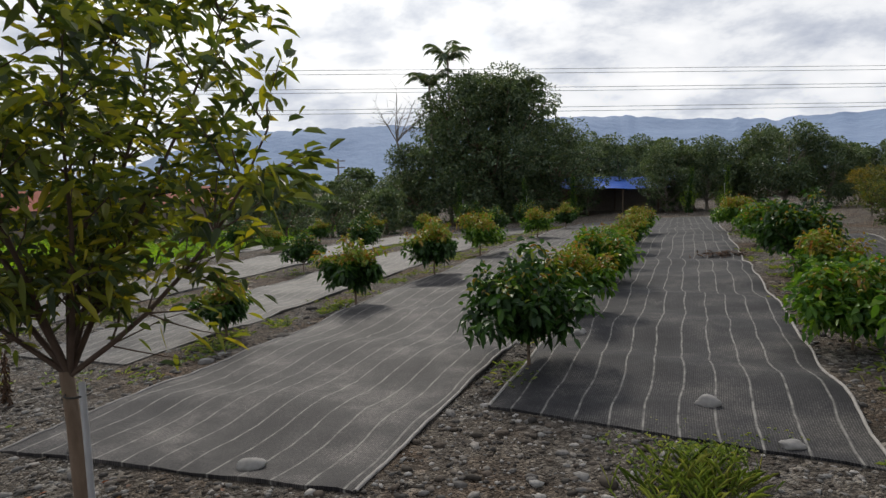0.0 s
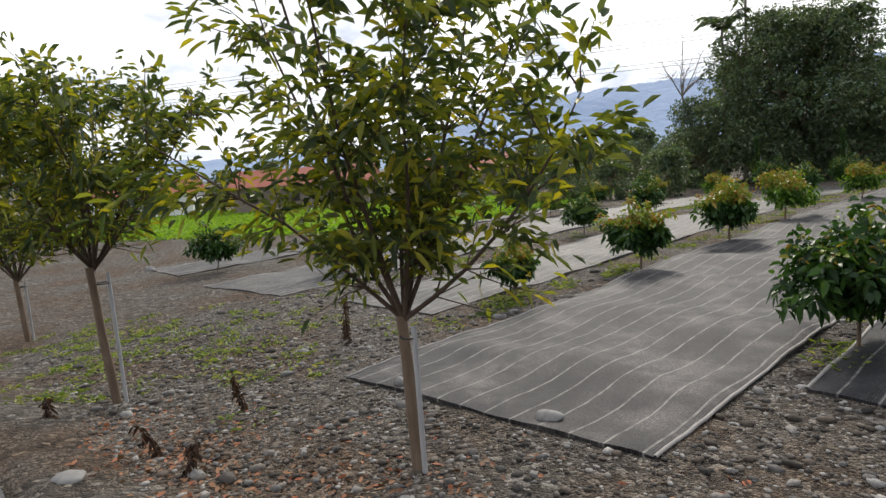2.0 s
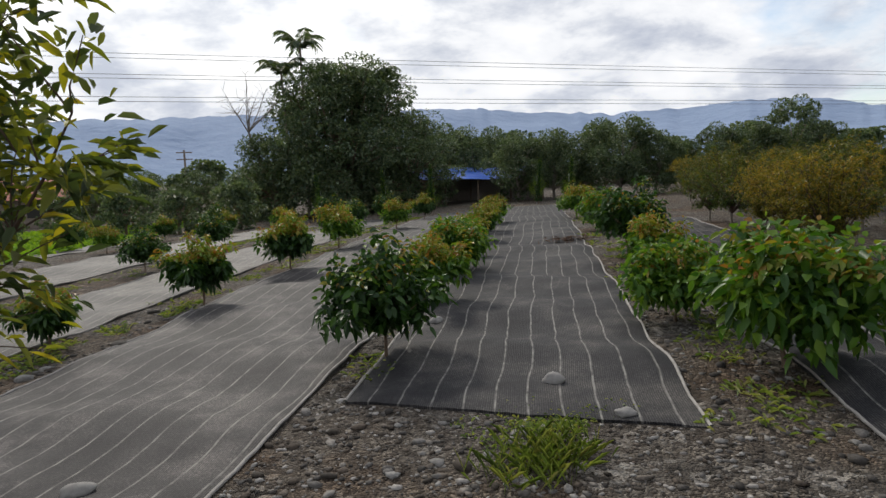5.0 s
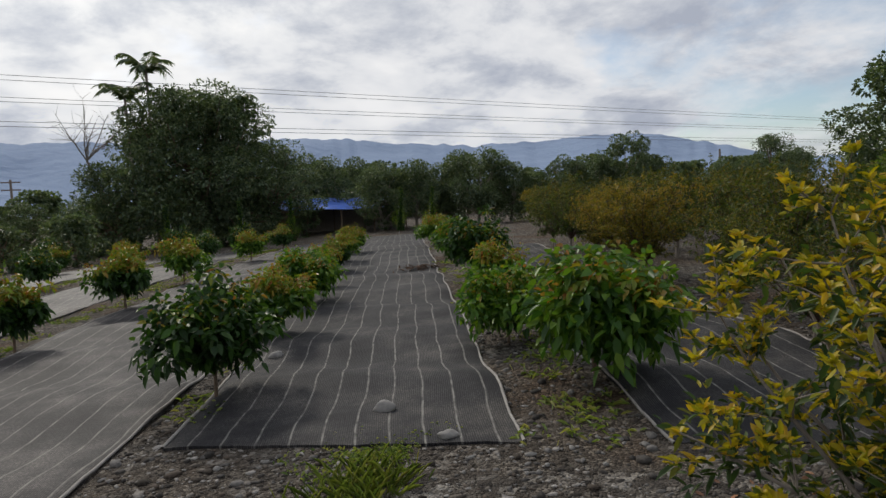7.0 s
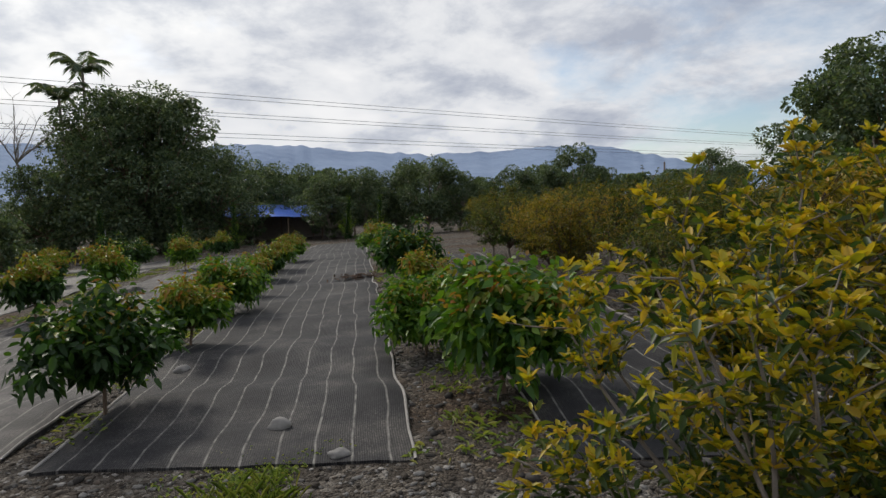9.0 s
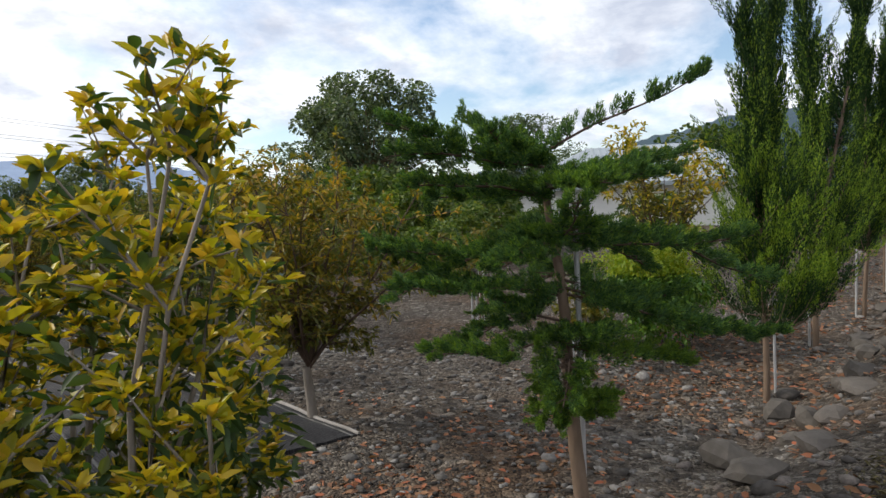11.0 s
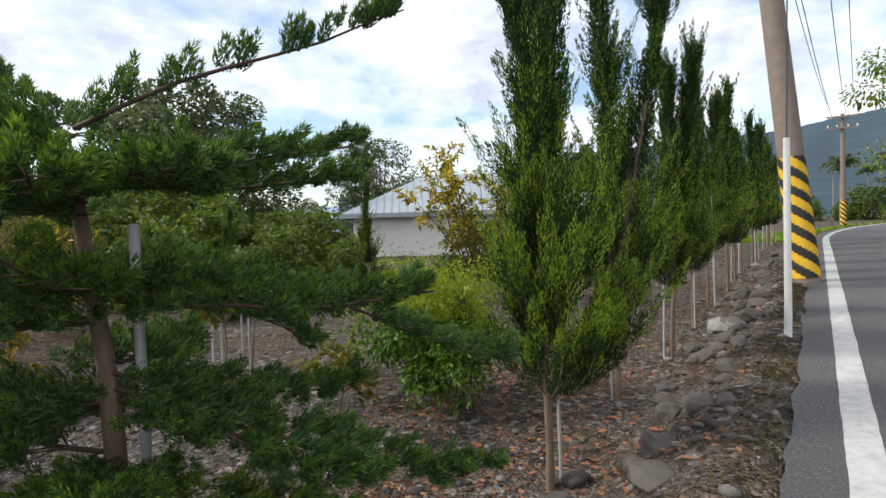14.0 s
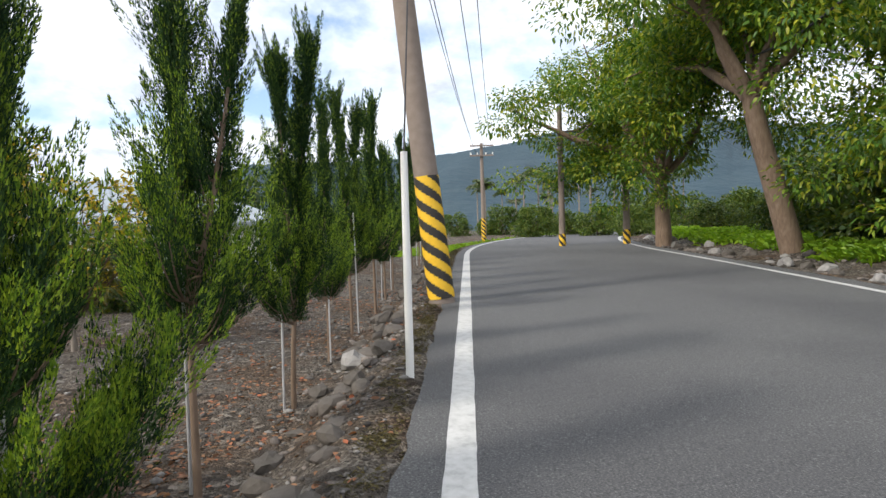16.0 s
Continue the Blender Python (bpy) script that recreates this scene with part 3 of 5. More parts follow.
def branchy(rng, fork, count, spread_deg, length, r0, twigs=4, twig_len=0.35, lift=0.06, ring0=0.0, wander=0.12):
    """Limbs from a fork that carry twigs: polylines, and the tips with their directions."""
    groups, tips = [], []
    for i in range(count):
        lines = []
        groups.append(lines)
        yaw = ring0 + 2 * math.pi * i / count + rng.uniform(-0.4, 0.4)
        tilt = radians(spread_deg * rng.uniform(0.35, 1.15))
        d = Vector((math.cos(yaw) * math.sin(tilt), math.sin(yaw) * math.sin(tilt), math.cos(tilt)))
        pts, rad = limb(rng, fork, d, length * rng.uniform(0.75, 1.1), r0, r0 * 0.25, 6, wander, lift)
        lines.append((pts, rad))
        for k in range(twigs):
            j = min(int(rng.integers(1, 7)), len(pts) - 1)
            dd = (pts[j] - pts[j - 1]).normalized()
            off = Vector(rng.normal(size=3)).cross(dd).normalized()
            tp, tr = limb(rng, pts[j], dd * 0.6 + off * 0.8, twig_len * rng.uniform(0.6, 1.2), r0 * 0.3, r0 * 0.12, 3, 0.15, lift)
            lines.append((tp, tr))
            for q in range(1, 4):
                tips.append((tp[q], (tp[q] - tp[q - 1]).normalized()))
        for q in range(3, 7):
            tips.append((pts[q], (pts[q] - pts[q - 1]).normalized()))
    return groups, tips


def boughs(groups, mat, thing, sides=5):
    for lines in groups:
        part("branch", tubes("branch", lines, sides), mat, thing)


def orchard_bush(seed, mats, height=1.15, radius=0.58, leaves=900, leaf=0.115, new_share=0.16, clear=0.34):
    """A small round-headed fruit bush: short stem, limbs, broad drooping leaves, young tips on top."""
    rng = np.random.default_rng(seed)
    thing = empty("orchard_bush", Matrix.Identity(4), "", "bush", "young fruit bushes in rows")
    stem, srad = limb(rng, (0, 0, -0.04), (0.05, 0.03, 1), height * 0.34, 0.022, 0.018, 4, 0.08)
    lines, tips = branchy(rng, stem[-1], 7, 62, height * 0.60, 0.012, 4, 0.26, 0.05)
    part("trunk", tubes("trunk", [(stem, srad)], 7), M_BARK, thing)
    boughs(lines, M_TWIG, thing)
    # leaves stand in tufts over an uneven head
    n, heads = leaves, max(26, leaves // 42)
    c = rng.normal(size=(heads, 3)); c /= np.linalg.norm(c, axis=1, keepdims=True)
    lump = 1 + 0.85 * np.array([noise.noise((a * 1.9 + seed, b * 1.9, e * 1.9)) for a, b, e in c])[:, None]
    c = c * lump * rng.uniform(0.45, 1.0, (heads, 1)) * np.array([radius, radius, height * 0.38]) + np.array([0, 0, height * 0.64])
    pick = rng.integers(0, heads, n)
    u = rng.normal(size=(n, 3)) + np.array([0, 0, 0.25]); u /= np.linalg.norm(u, axis=1, keepdims=True)
    at = c[pick] + u * rng.uniform(0.02, 0.15, (n, 1)) * (radius / 0.5)
    at, u = at[at[:, 2] > height * clear], u[at[:, 2] > height * clear]
    at2, way2 = crown_points(rng, tips, 3, 0.04)
    at = np.concatenate([at, at2]); way = np.concatenate([u + np.array([0, 0, -0.05]), way2]) + rng.normal(size=(len(at), 3)) * 0.75
    young = (at[:, 2] > height * 0.70) & (rng.random(len(at)) < new_share * 2)
    me = blades("leaves", at, way, np.where(young, leaf * 0.8, leaf), np.where(young, leaf * 0.42, leaf * 0.58), rng, 0.16, 0.5, young.astype(int))
    part("foliage", me, mats, thing)
    return thing


def put(first, x, y, turn, size):
    c = copy_thing(first, at_ground(x, y, turn))
    c.scale = (size, size, size)
    return c


def build_orchard():
    rng = random.Random(7)
    kinds = [orchard_bush(12, [M_LEAF, M_LEAF_NEW], 1.3, 0.62, 2500),
             orchard_bush(23, [M_LEAF_BRIGHT, M_LEAF_NEW], 1.12, 0.76, 3000, new_share=0.22, clear=0.2),
             orchard_bush(37, [M_LEAF, M_LEAF_NEW], 1.1, 0.50, 1900, new_share=0.55),
             orchard_bush(41, [M_LEAF_BRIGHT, M_LEAF_NEW], 1.1, 0.54, 1900, new_share=0.55)]
    labels = ["dark green fruit bush with broad drooping leaves", "bright green fruit bush with dense leafy head",
              "green fruit bush with reddish young leaves", "yellow-green fruit bush with golden young tips"]
    rows = [(0, 1.40, 4.42, 20, 0.86), (3, 2.25, 6.8, 80, 0.84), (1, 2.95, 9.0, 10, 0.84), (3, 3.65, 10.9, 200, 0.72), (2, 4.35, 13.1, 50, 0.78), (3, 5.1, 15.3, 120, 0.74), (3, 6.0, 18.0, 20, 0.8),
            (2, -2.42, 6.3, 10, 0.74), (2, -1.10, 8.36, 70, 0.94), (2, 0.02, 11.2, 130, 1.02), (3, 0.97, 14.6, 10, 1.0), (3, 2.9, 19.2, 60, 0.9), (2, 4.6, 24.5, 110, 0.95), (2, -0.4, 17.5, 30, 0.8), (0, 1.6, 22.5, 30, 0.8),
            (1, 4.52, 2.92, 0, 1.02), (1, 4.55, 4.6, 140, 0.78), (3, 5.75, 7.3, 40, 0.82), (0, 6.3, 9.2, 90, 0.95), (1, 7.55, 13.4, 10, 0.85), (3, 8.7, 17.8, 170, 0.95),
            (0, -3.4, 13.4, 30, 0.72), (0, -7.1, 8.3, 80, 0.66), (0, -2.6, 17.5, 80, 0.8), (2, -3.4, 24.0, 20, 0.9), (3, -1.4, 26.0, 70, 0.9), (0, 0.6, 28.0, 120, 1.0), (0, -11.3, 8.9, 0, 0.85), (2, -9.0, 15.5, 50, 0.7),
            (3, -6.3, 19.5, 50, 0.8), (2, -6.0, 25.0, 20, 0.9), (0, -8.8, 23.0, 150, 0.8), (0, 3.2, 27.0, 90, 0.9), (3, -10.5, 29.0, 0, 0.9), (0, -4.8, 30.0, 0, 1.0)]
    used = set()
    for k, x, y, turn, size in rows:
        ob = kinds[k] if k not in used else put(kinds[k], x, y, turn, size)
        if k not in used:
            used.add(k)
            ob.matrix_basis = at_ground(x, y, turn); ob.scale = (size, size, size)
        tagged(ob, labels[k])


build_orchard()


def young_tree(seed, x, y, fork_h, height, spread_r, turn=0.0, leaves=5, label=""):
    """A staked young tree: straight trunk, limbs fanning from one fork, long pointed leaves."""
    rng = np.random.default_rng(seed)
    thing = empty("young_tree", at_ground(x, y, turn), label, "tree", "staked young trees")
    part("trunk", tubes("trunk", [limb(rng, (0, 0, -0.08), (-0.03, 0.0, 1), fork_h + 0.08, 0.042, 0.034, 7, 0.015)], 9), M_BARK, thing)
    lines, tips = branchy(rng, (-0.03 * fork_h, 0, fork_h - 0.03), 10, 50, (height - fork_h) * 0.92, 0.017, 24, 0.40, 0.055, wander=0.07)
    boughs(lines, M_BARK_DARK, thing)
    at, way = crown_points(rng, tips, leaves, 0.05)
    keep = rng.random(len(at)) < np.clip((at[:, 2] - fork_h - 0.05) / 0.75, 0.10, 1)
    at, way = at[keep], way[keep] + rng.normal(size=(int(keep.sum()), 3)) * 0.65
    young = (rng.random(len(at)) < 0.22)
    part("foliage", blades("foliage", at, way, 0.118, 0.034, rng, 0.2, 0.40, young.astype(int)), [M_LEAF_TREE, M_LEAF_YOUNG], thing)
    part("stake", tubes("stake", [([(0.07, -0.05, -0.1), (0.065, -0.05, fork_h * 0.95)], [0.017, 0.017])], 8), M_STAKE, thing, "thin metal stake")
    part("tie", tubes("tie", [([(0.08 * math.cos(a) * 0.75 + 0.02, 0.07 * math.sin(a) - 0.02, fork_h * 0.88) for a in np.linspace(0, 6.3, 14)], [0.006] * 14)], 4), M_BLACK, thing, "dark tie")
    return thing


young_tree(5, -1.17, 1.54, 1.0, 3.5, 1.2, 0, 9, "young tree with long pointed leaves tied to a stake")
young_tree(8, -4.6, 1.8, 1.32, 3.3, 1.1, 60, 9, "young tree with slender trunk and pale stake on soil")
young_tree(9, -8.9, 3.25, 0.95, 3.5, 1.1, 130, 9, "leaning young tree beside weeds")


def gold_shrub(seed, height, radius, stems, mats, leaf=0.095, per=5, name="golden_shrub", fork=0.12, tilt=34, twigs=9, twig_len=0.36, reach=0.98, most=9.0, share=1.0, shift=(0.0, 0.0), rosettes=0):
    rng = np.random.default_rng(seed)
    thing = empty(name, Matrix.Identity(4), "", "shrub")
    part("trunk", tubes("trunk", [limb(rng, (0, 0, -0.05), (0, 0, 1), fork + 0.06, 0.045, 0.035, 3, 0.03)], 8), M_BARK_GREY, thing)
    lines, tips = branchy(rng, (0, 0, fork), stems, tilt, (height - fork) * reach, 0.016, twigs, twig_len, 0.03, wander=0.10)
    inside = lambda p: math.hypot(p[0] - shift[0], p[1] - shift[1]) < most
    boughs([[ln for ln in limb_lines if inside(ln[0][-1])] for limb_lines in lines if inside(limb_lines[0][0][-1])], M_BARK_DARK if fork > 0.2 else M_BARK_GREY, thing)
    at, way = crown_points(rng, tips, per, 0.016)
    way = way * 0.6 + rng.normal(size=way.shape) * 0.6
    keep = np.hypot(at[:, 0] - shift[0], at[:, 1] - shift[1]) < most
    at, way = at[keep], way[keep]
    d = np.hypot(at[:, 0], at[:, 1]) / radius
    young = (rng.random(len(at)) < share * np.clip(-0.12 + 1.15 * (at[:, 2] / height - 0.28) + 0.22 * d, 0.03, 0.85))
    size = np.full(len(at), leaf)
    if rosettes:
        # whorls of young leaves at the shoot ends, older and larger leaves below them
        size[~young] *= 1.3
        ends = [tp for tp in tips if inside(tp[0]) and rng.random() < min(max(1.5 * tp[0][2] / height - 0.1, 0.2), 1.0)]
        ra, rw = crown_points(rng, ends, rosettes, 0.006)
        turn = np.tile(np.arange(rosettes) * 2.4, len(ends))
        rw = np.stack([np.cos(turn), np.sin(turn), 0.35 + 0.9 * rng.random(len(turn))], 1) + rw * 0.35
        at, way = np.concatenate([at, ra]), np.concatenate([way, rw])
        size = np.concatenate([size, rng.uniform(0.95, 1.35, len(ra)) * leaf]); young = np.concatenate([young, np.ones(len(ra), bool)])
    part("foliage", blades("foliage", at, way, size, size * 0.36, rng, 0.2, 0.25, young.astype(int)), mats, thing)
    return thing


def build_shrubs():
    near = gold_shrub(3, 1.9, 0.75, 34, [M_LEAF_SHRUB, M_LEAF_GOLD], leaf=0.047, per=5, tilt=42, twigs=19, twig_len=0.25, reach=0.90, share=0.6, most=0.78, shift=(-0.16, 0.22), rosettes=8)
    near.matrix_basis = at_ground(3.70, -0.42)
    tagged(near, "golden-leaved shrub with many upright stems")
    kinds = [gold_shrub(14, 2.2, 0.75, 20, [M_LEAF_OLIVE, M_LEAF_AMBER], leaf=0.062, per=11, fork=0.46, tilt=33, twigs=18, twig_len=0.40, share=0.9, reach=0.92),
             gold_shrub(15, 2.1, 0.80, 16, [M_LEAF_SHRUB, M_LEAF_OLIVE], leaf=0.075, per=9, fork=0.40, tilt=40, twigs=14, share=0.8)]
    used = set()
    rng = random.Random(3)
    spots = []
    for r, (bx, by) in enumerate([(6.42, 0.82), (9.0, -0.2 + 3.2), (11.6, 5.0), (14.4, 6.2)]):
        for i in range(10 if r else 8):
            d = i * 1.9 if r == 0 else i * 2.1
            spots.append((r, bx + 0.31 * d + rng.uniform(-0.2, 0.2), by + 0.951 * d + rng.uniform(-0.2, 0.2)))
    for r, x, y in spots:
        k = 0 if (rng.random() < 0.2 or (r == 0 and y < 1.5)) else 1
        size = rng.uniform(0.72, 1.08) * (1.0 if r == 0 and y < 4 else 0.84)
        size = 0.86 if r == 0 and y < 1.5 else 0.62 if r == 0 and y < 5 else size
        turn = rng.uniform(0, 360)
        if k in used:
            ob = put(kinds[k], x, y, turn, size)
        else:
            used.add(k)
            ob = kinds[k]
            ob.matrix_basis = at_ground(x, y, turn); ob.scale = (size,) * 3
        tagged(ob, ["olive shrub tree with golden young leaves", "olive green shrub tree on bare soil"][k], "shrub", "shrub trees in rows")


build_shrubs()


def cypress(seed, height=3.6, radius=0.5, leaders=2, bare=0.65, branches=170, per=95, blade=0.020):
    """A columnar cypress: bare stem, then dense flame-like ascending plumes with bright young tips, inner needles
    coloured dark for shade.
    """
    rng = np.random.default_rng(seed)
    thing = empty("cypress", Matrix.Identity(4), "slender green cypress tied to a pale stake", "cypress", "cypresses along the road")
    stem, rad = limb(rng, (0, 0, -0.1), (0.02, 0, 1), height * 0.93, 0.028, 0.006, 9, 0.02)
    lines, A, W, K = [(stem, rad)], [], [], []
    tops = [stem]
    for k in range(leaders - 1):
        t, r = limb(rng, stem[3], Vector((rng.choice([-1, 1]) * 0.17, rng.uniform(-0.15, 0.15), 1)), height * 0.55, 0.022, 0.005, 7, 0.03, 0.1)
        lines.append((t, r)); tops.append(t)
    twigs = []
    for b in range(branches):
        axis_line = tops[b % len(tops)]
        f = rng.random()
        z0 = bare + (height * 0.95 - bare) * f
        if z0 < axis_line[0].z:
            axis_line = stem
        i = min(max([q for q, p in enumerate(axis_line) if p.z <= z0] or [0]), len(axis_line) - 2)
        p0 = axis_line[i].lerp(axis_line[i + 1], min(max((z0 - axis_line[i].z) / max(axis_line[i + 1].z - axis_line[i].z, 0.01), 0), 1))
        yaw = rng.uniform(0, 2 * math.pi)
        lump = 0.9 + 0.9 * noise.noise((math.cos(yaw) * 1.2, math.sin(yaw) * 1.2, z0 * 1.3 + seed))
        wide = radius * max(lump, 0.25) * (smooth(-0.10, 0.03, f) * (0.15 + 0.85 * math.exp(-(max(f - 0.08, 0) / 0.22) ** 2)) * (1 - f * f * 0.7))
        out = Vector((math.cos(yaw), math.sin(yaw), 0))
        # a bough that sweeps out and then up, set with narrow upright sprays
        line = [p0 + out * wide * k ** 0.75 + Vector((0, 0, (wide * 0.6 + 0.06) * k ** 1.8)) for k in (0, 0.25, 0.5, 0.75, 1.0)]
        twigs.append((line, [0.008, 0.007, 0.006, 0.005, 0.003]))
        many = 3 + int(wide * 8)
        for q in range(many):
            k = 0.25 + 0.75 * (q + rng.random()) / many
            j = min(int(k * 4), 3)
            p = line[j].lerp(line[j + 1], k * 4 - j)
            o = Vector(rng.normal(size=3)) * 0.30
            way = out * (0.50 - 0.32 * f) * rng.uniform(0.2, 1.4) + o * 0.6 + Vector((0, 0, 1.0))
            ln = rng.uniform(0.20, 0.38) * (1.1 - 0.35 * f)
            fat = rng.uniform(0.036, 0.058) * (1.1 - 0.30 * f)
            if q == many - 1 or rng.random() < 0.10:
                ln, fat = ln * 1.55, fat * 0.75
            a, w, kk = plume(rng, p, way, ln, fat, per, 0.1, 0.22)
            A.append(a); W.append(w); K.append(kk)
    for top in tops:
        # thin whips at the very top
        for q in range(9):
            at_k = rng.uniform(0.0, 0.75)
            a, w, kk = plume(rng, top[-2].lerp(top[-1], at_k), Vector(rng.normal(size=3)) * 0.16 + Vector((0, 0, 1)), rng.uniform(0.22, 0.42), 0.016, per // 2, 0.0, 0.2)
            A.append(a); W.append(w); K.append(kk)
    part("trunk", tubes("trunk", lines[:leaders] + twigs, 6), M_BARK, thing)
    # close growth round the stem
    core = 9000
    f = rng.random(core) ** 1.3
    zz = bare + 0.08 + (height * 0.93 - bare - 0.08) * f
    ang, rad_ = rng.uniform(0, 6.283, core), 0.34 * radius * ((1 - f) ** 2 + 0.10) * np.sqrt(rng.random(core))
    ax = np.interp(zz, [p.z for p in stem], [p.x for p in stem]); ay = np.interp(zz, [p.z for p in stem], [p.y for p in stem])
    A.append(np.stack([ax + rad_ * np.cos(ang), ay + rad_ * np.sin(ang), zz], 1)); W.append(np.stack([np.cos(ang), np.sin(ang), np.full(core, 1.5)], 1)); K.append(np.zeros(core))
    A, W, K = np.concatenate(A), np.concatenate(W), np.concatenate(K)
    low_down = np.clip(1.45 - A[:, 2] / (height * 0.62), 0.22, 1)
    # plume bases keep the shade-darkened colour, outer ends turn to young growth
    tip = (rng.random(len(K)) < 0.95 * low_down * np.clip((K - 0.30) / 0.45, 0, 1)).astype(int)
    part("foliage", needles("foliage", A, W + rng.normal(size=W.shape) * 0.2, blade, blade * 0.32, rng, tip), [M_CYP_SHADED, M_CYP_TIP], thing)
    part("stake", tubes("stake", [([(0.06, -0.07, -0.15), (0.05, -0.05, 1.7)], [0.011, 0.011])], 7), M_STAKE, thing, "pale grey stake")
    return thing


def build_cypresses():
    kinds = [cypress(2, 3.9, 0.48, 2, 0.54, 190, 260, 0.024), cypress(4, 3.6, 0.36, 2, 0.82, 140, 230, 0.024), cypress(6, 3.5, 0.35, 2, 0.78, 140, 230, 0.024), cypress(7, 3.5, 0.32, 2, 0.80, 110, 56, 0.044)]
    used = set()
    for i in range(16):
        x = 8.07 + 1.64 * i
        y = -2.21 - 0.372 * (x - 8.07) + 0.06 * math.sin(i * 2.1)
        k = [0, 1, 2, 1, 2][i] if i < 5 else 3
        size = 1.0 + 0.12 * math.sin(i * 1.7)
        if k in used:
            ob = put(kinds[k], x, y, 77 * i, size)
        else:
            used.add(k)
            ob = kinds[k]; ob.matrix_basis = at_ground(x, y, 77 * i); ob.scale = (size,) * 3
    return kinds


CYPRESSES = build_cypresses()


def cedar(seed=21):
    """An irregular juniper-like tree with long level branches in tiers, thickly clothed."""
    rng = np.random.default_rng(seed)
    thing = empty("cedar_tree", at_ground(5.68, -1.24), "open green cedar with long level branches", "cedar")
    trunk, rad = limb(rng, (0, 0, -0.1), (-0.02, 0.03, 1), 1.75, 0.042, 0.018, 8, 0.045)
    part("trunk", tubes("trunk", [(trunk, rad)], 9), M_BARK, thing)
    groups, A, W, K = [], [], [], []
    # height, bearing in degrees, length, rise
    tiers = [(1.8, 292, 0.85, 0.48), (1.73, 131, 0.78, 0.32), (1.73, 146, 0.75, 0.09), (1.78, 75, 0.45, 0.30), (1.73, 150, 0.38, 0.36), (1.65, 294, 0.63, 0.31), (1.65, 306, 0.69, 0.15), (1.67, 243, 0.47, 0.04), (1.61, 122, 0.53, 0.06), (1.58, 151, 0.7, -0.01), (1.41, 285, 1.09, 0.03), (1.36, 268, 0.76, -0.03), (1.43, 319, 0.55, -0.15), (1.41, 127, 0.78, 0.0), (1.3, 117, 0.82, -0.1), (1.39, 175, 0.6, 0.02), (1.1, 293, 0.85, -0.22), (1.13, 265, 0.62, -0.23), (1.17, 319, 0.58, -0.35), (1.13, 142, 0.76, 0.03), (1.11, 109, 0.51, -0.29), (0.92, 165, 0.68, -0.04), (0.96, 127, 0.79, 0.04), (0.89, 198, 0.53, -0.1), (0.84, 273, 0.5, 0.04), (0.96, 229, 0.33, -0.03), (0.80, 190, 0.34, -0.42), (0.68, 170, 0.32, -0.40), (0.60, 205, 0.30, -0.36), (1.44, 13, 0.66, 0.06), (1.56, 49, 0.67, 0.14), (1.2, 20, 0.55, -0.15), (1.1, 51, 0.58, -0.19), (1.61, 214, 0.57, -0.02), (1.39, 198, 0.58, 0.07)]
    for h, yaw, ln, rise in tiers:
        i = min(max(int((h + 0.1) / 1.75 * 8), 0), 8)
        p0 = Vector((trunk[i].x, trunk[i].y, h))
        a = radians(yaw)
        pts, r = limb(rng, p0, (math.cos(a), math.sin(a), rise - 0.05), ln * 1.16, 0.0075, 0.0025, 7, 0.09, 0.014)
        lines = [(pts, r)]
        groups.append(lines)
        bare_tip = rise > 0.45
        # low tiers and three bearings take a larger share of the tip colour
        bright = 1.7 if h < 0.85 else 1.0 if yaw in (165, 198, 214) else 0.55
        for k in range(int((38 + ln * 66) * (0.55 if bare_tip else 1.0))):
            f = 6.9 * rng.random() ** (1.0 if not bare_tip else 0.85)
            j = int(f)
            q = pts[j].lerp(pts[j + 1], f - j)
            d = (pts[j + 1] - pts[j]).normalized()
            o = Vector((-d.y, d.x, 0)) * rng.choice([-1, 1])
            taper = 1.25 - 0.95 * (f / 7) ** 1.3
            # side sprays lie nearly level; short tufts stand up from them
            reach = rng.random() ** 0.7 * 0.12 * taper * (0.2 if bare_tip else 1.0)
            q2 = q + o * reach + d * reach * 0.6 + Vector((0, 0, rng.uniform(-0.015, 0.03)))
            if k % 3 == 0:
                lines.append(([q, q2], [0.003, 0.0015]))
            way = d * rng.uniform(0.2, 0.9) + o * rng.uniform(-0.2, 0.7) + Vector((0, 0, rng.uniform(-0.05, 0.45)))
            if bare_tip:
                way = d * 0.55 + Vector((0, 0, 1.0)) + Vector(rng.normal(size=3)) * 0.15
            size = rng.uniform(0.045, 0.10) * (0.55 + 0.45 * taper)
            x, w, kk = plume(rng, q2, way, size, rng.uniform(0.012, 0.024) * (0.5 + 0.5 * taper), 120, 0.15, 0.6)
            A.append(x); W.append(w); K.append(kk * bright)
    boughs(groups, M_BARK_DARK, thing, 4)
    A, W, K = np.concatenate(A), np.concatenate(W), np.concatenate(K)
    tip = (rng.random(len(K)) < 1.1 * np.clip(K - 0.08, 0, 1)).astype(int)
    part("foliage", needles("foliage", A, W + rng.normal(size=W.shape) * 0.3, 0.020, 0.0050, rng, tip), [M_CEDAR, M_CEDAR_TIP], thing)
    part("stake", tubes("stake", [([(0.09, 0.02, -0.15), (0.07, 0.02, 1.55)], [0.014, 0.014])], 7), M_STAKE, thing, "pale stake")
    return thing


cedar()

hedge_bush = orchard_bush(77, [M_LEAF_BRIGHT, M_LEAF_CITRUS], 1.42, 0.60, 17000, 0.046, 0.55, 0.06)
hedge_bush.name = "citrus_bush"
hedge_bush.matrix_basis = at_ground(9.60, -1.25, 30, 1.0, 0.20)
tagged(hedge_bush, "dense rounded bush with glossy yellow-green leaves", "bush")

# ---- far woods, shed, house, poles ----


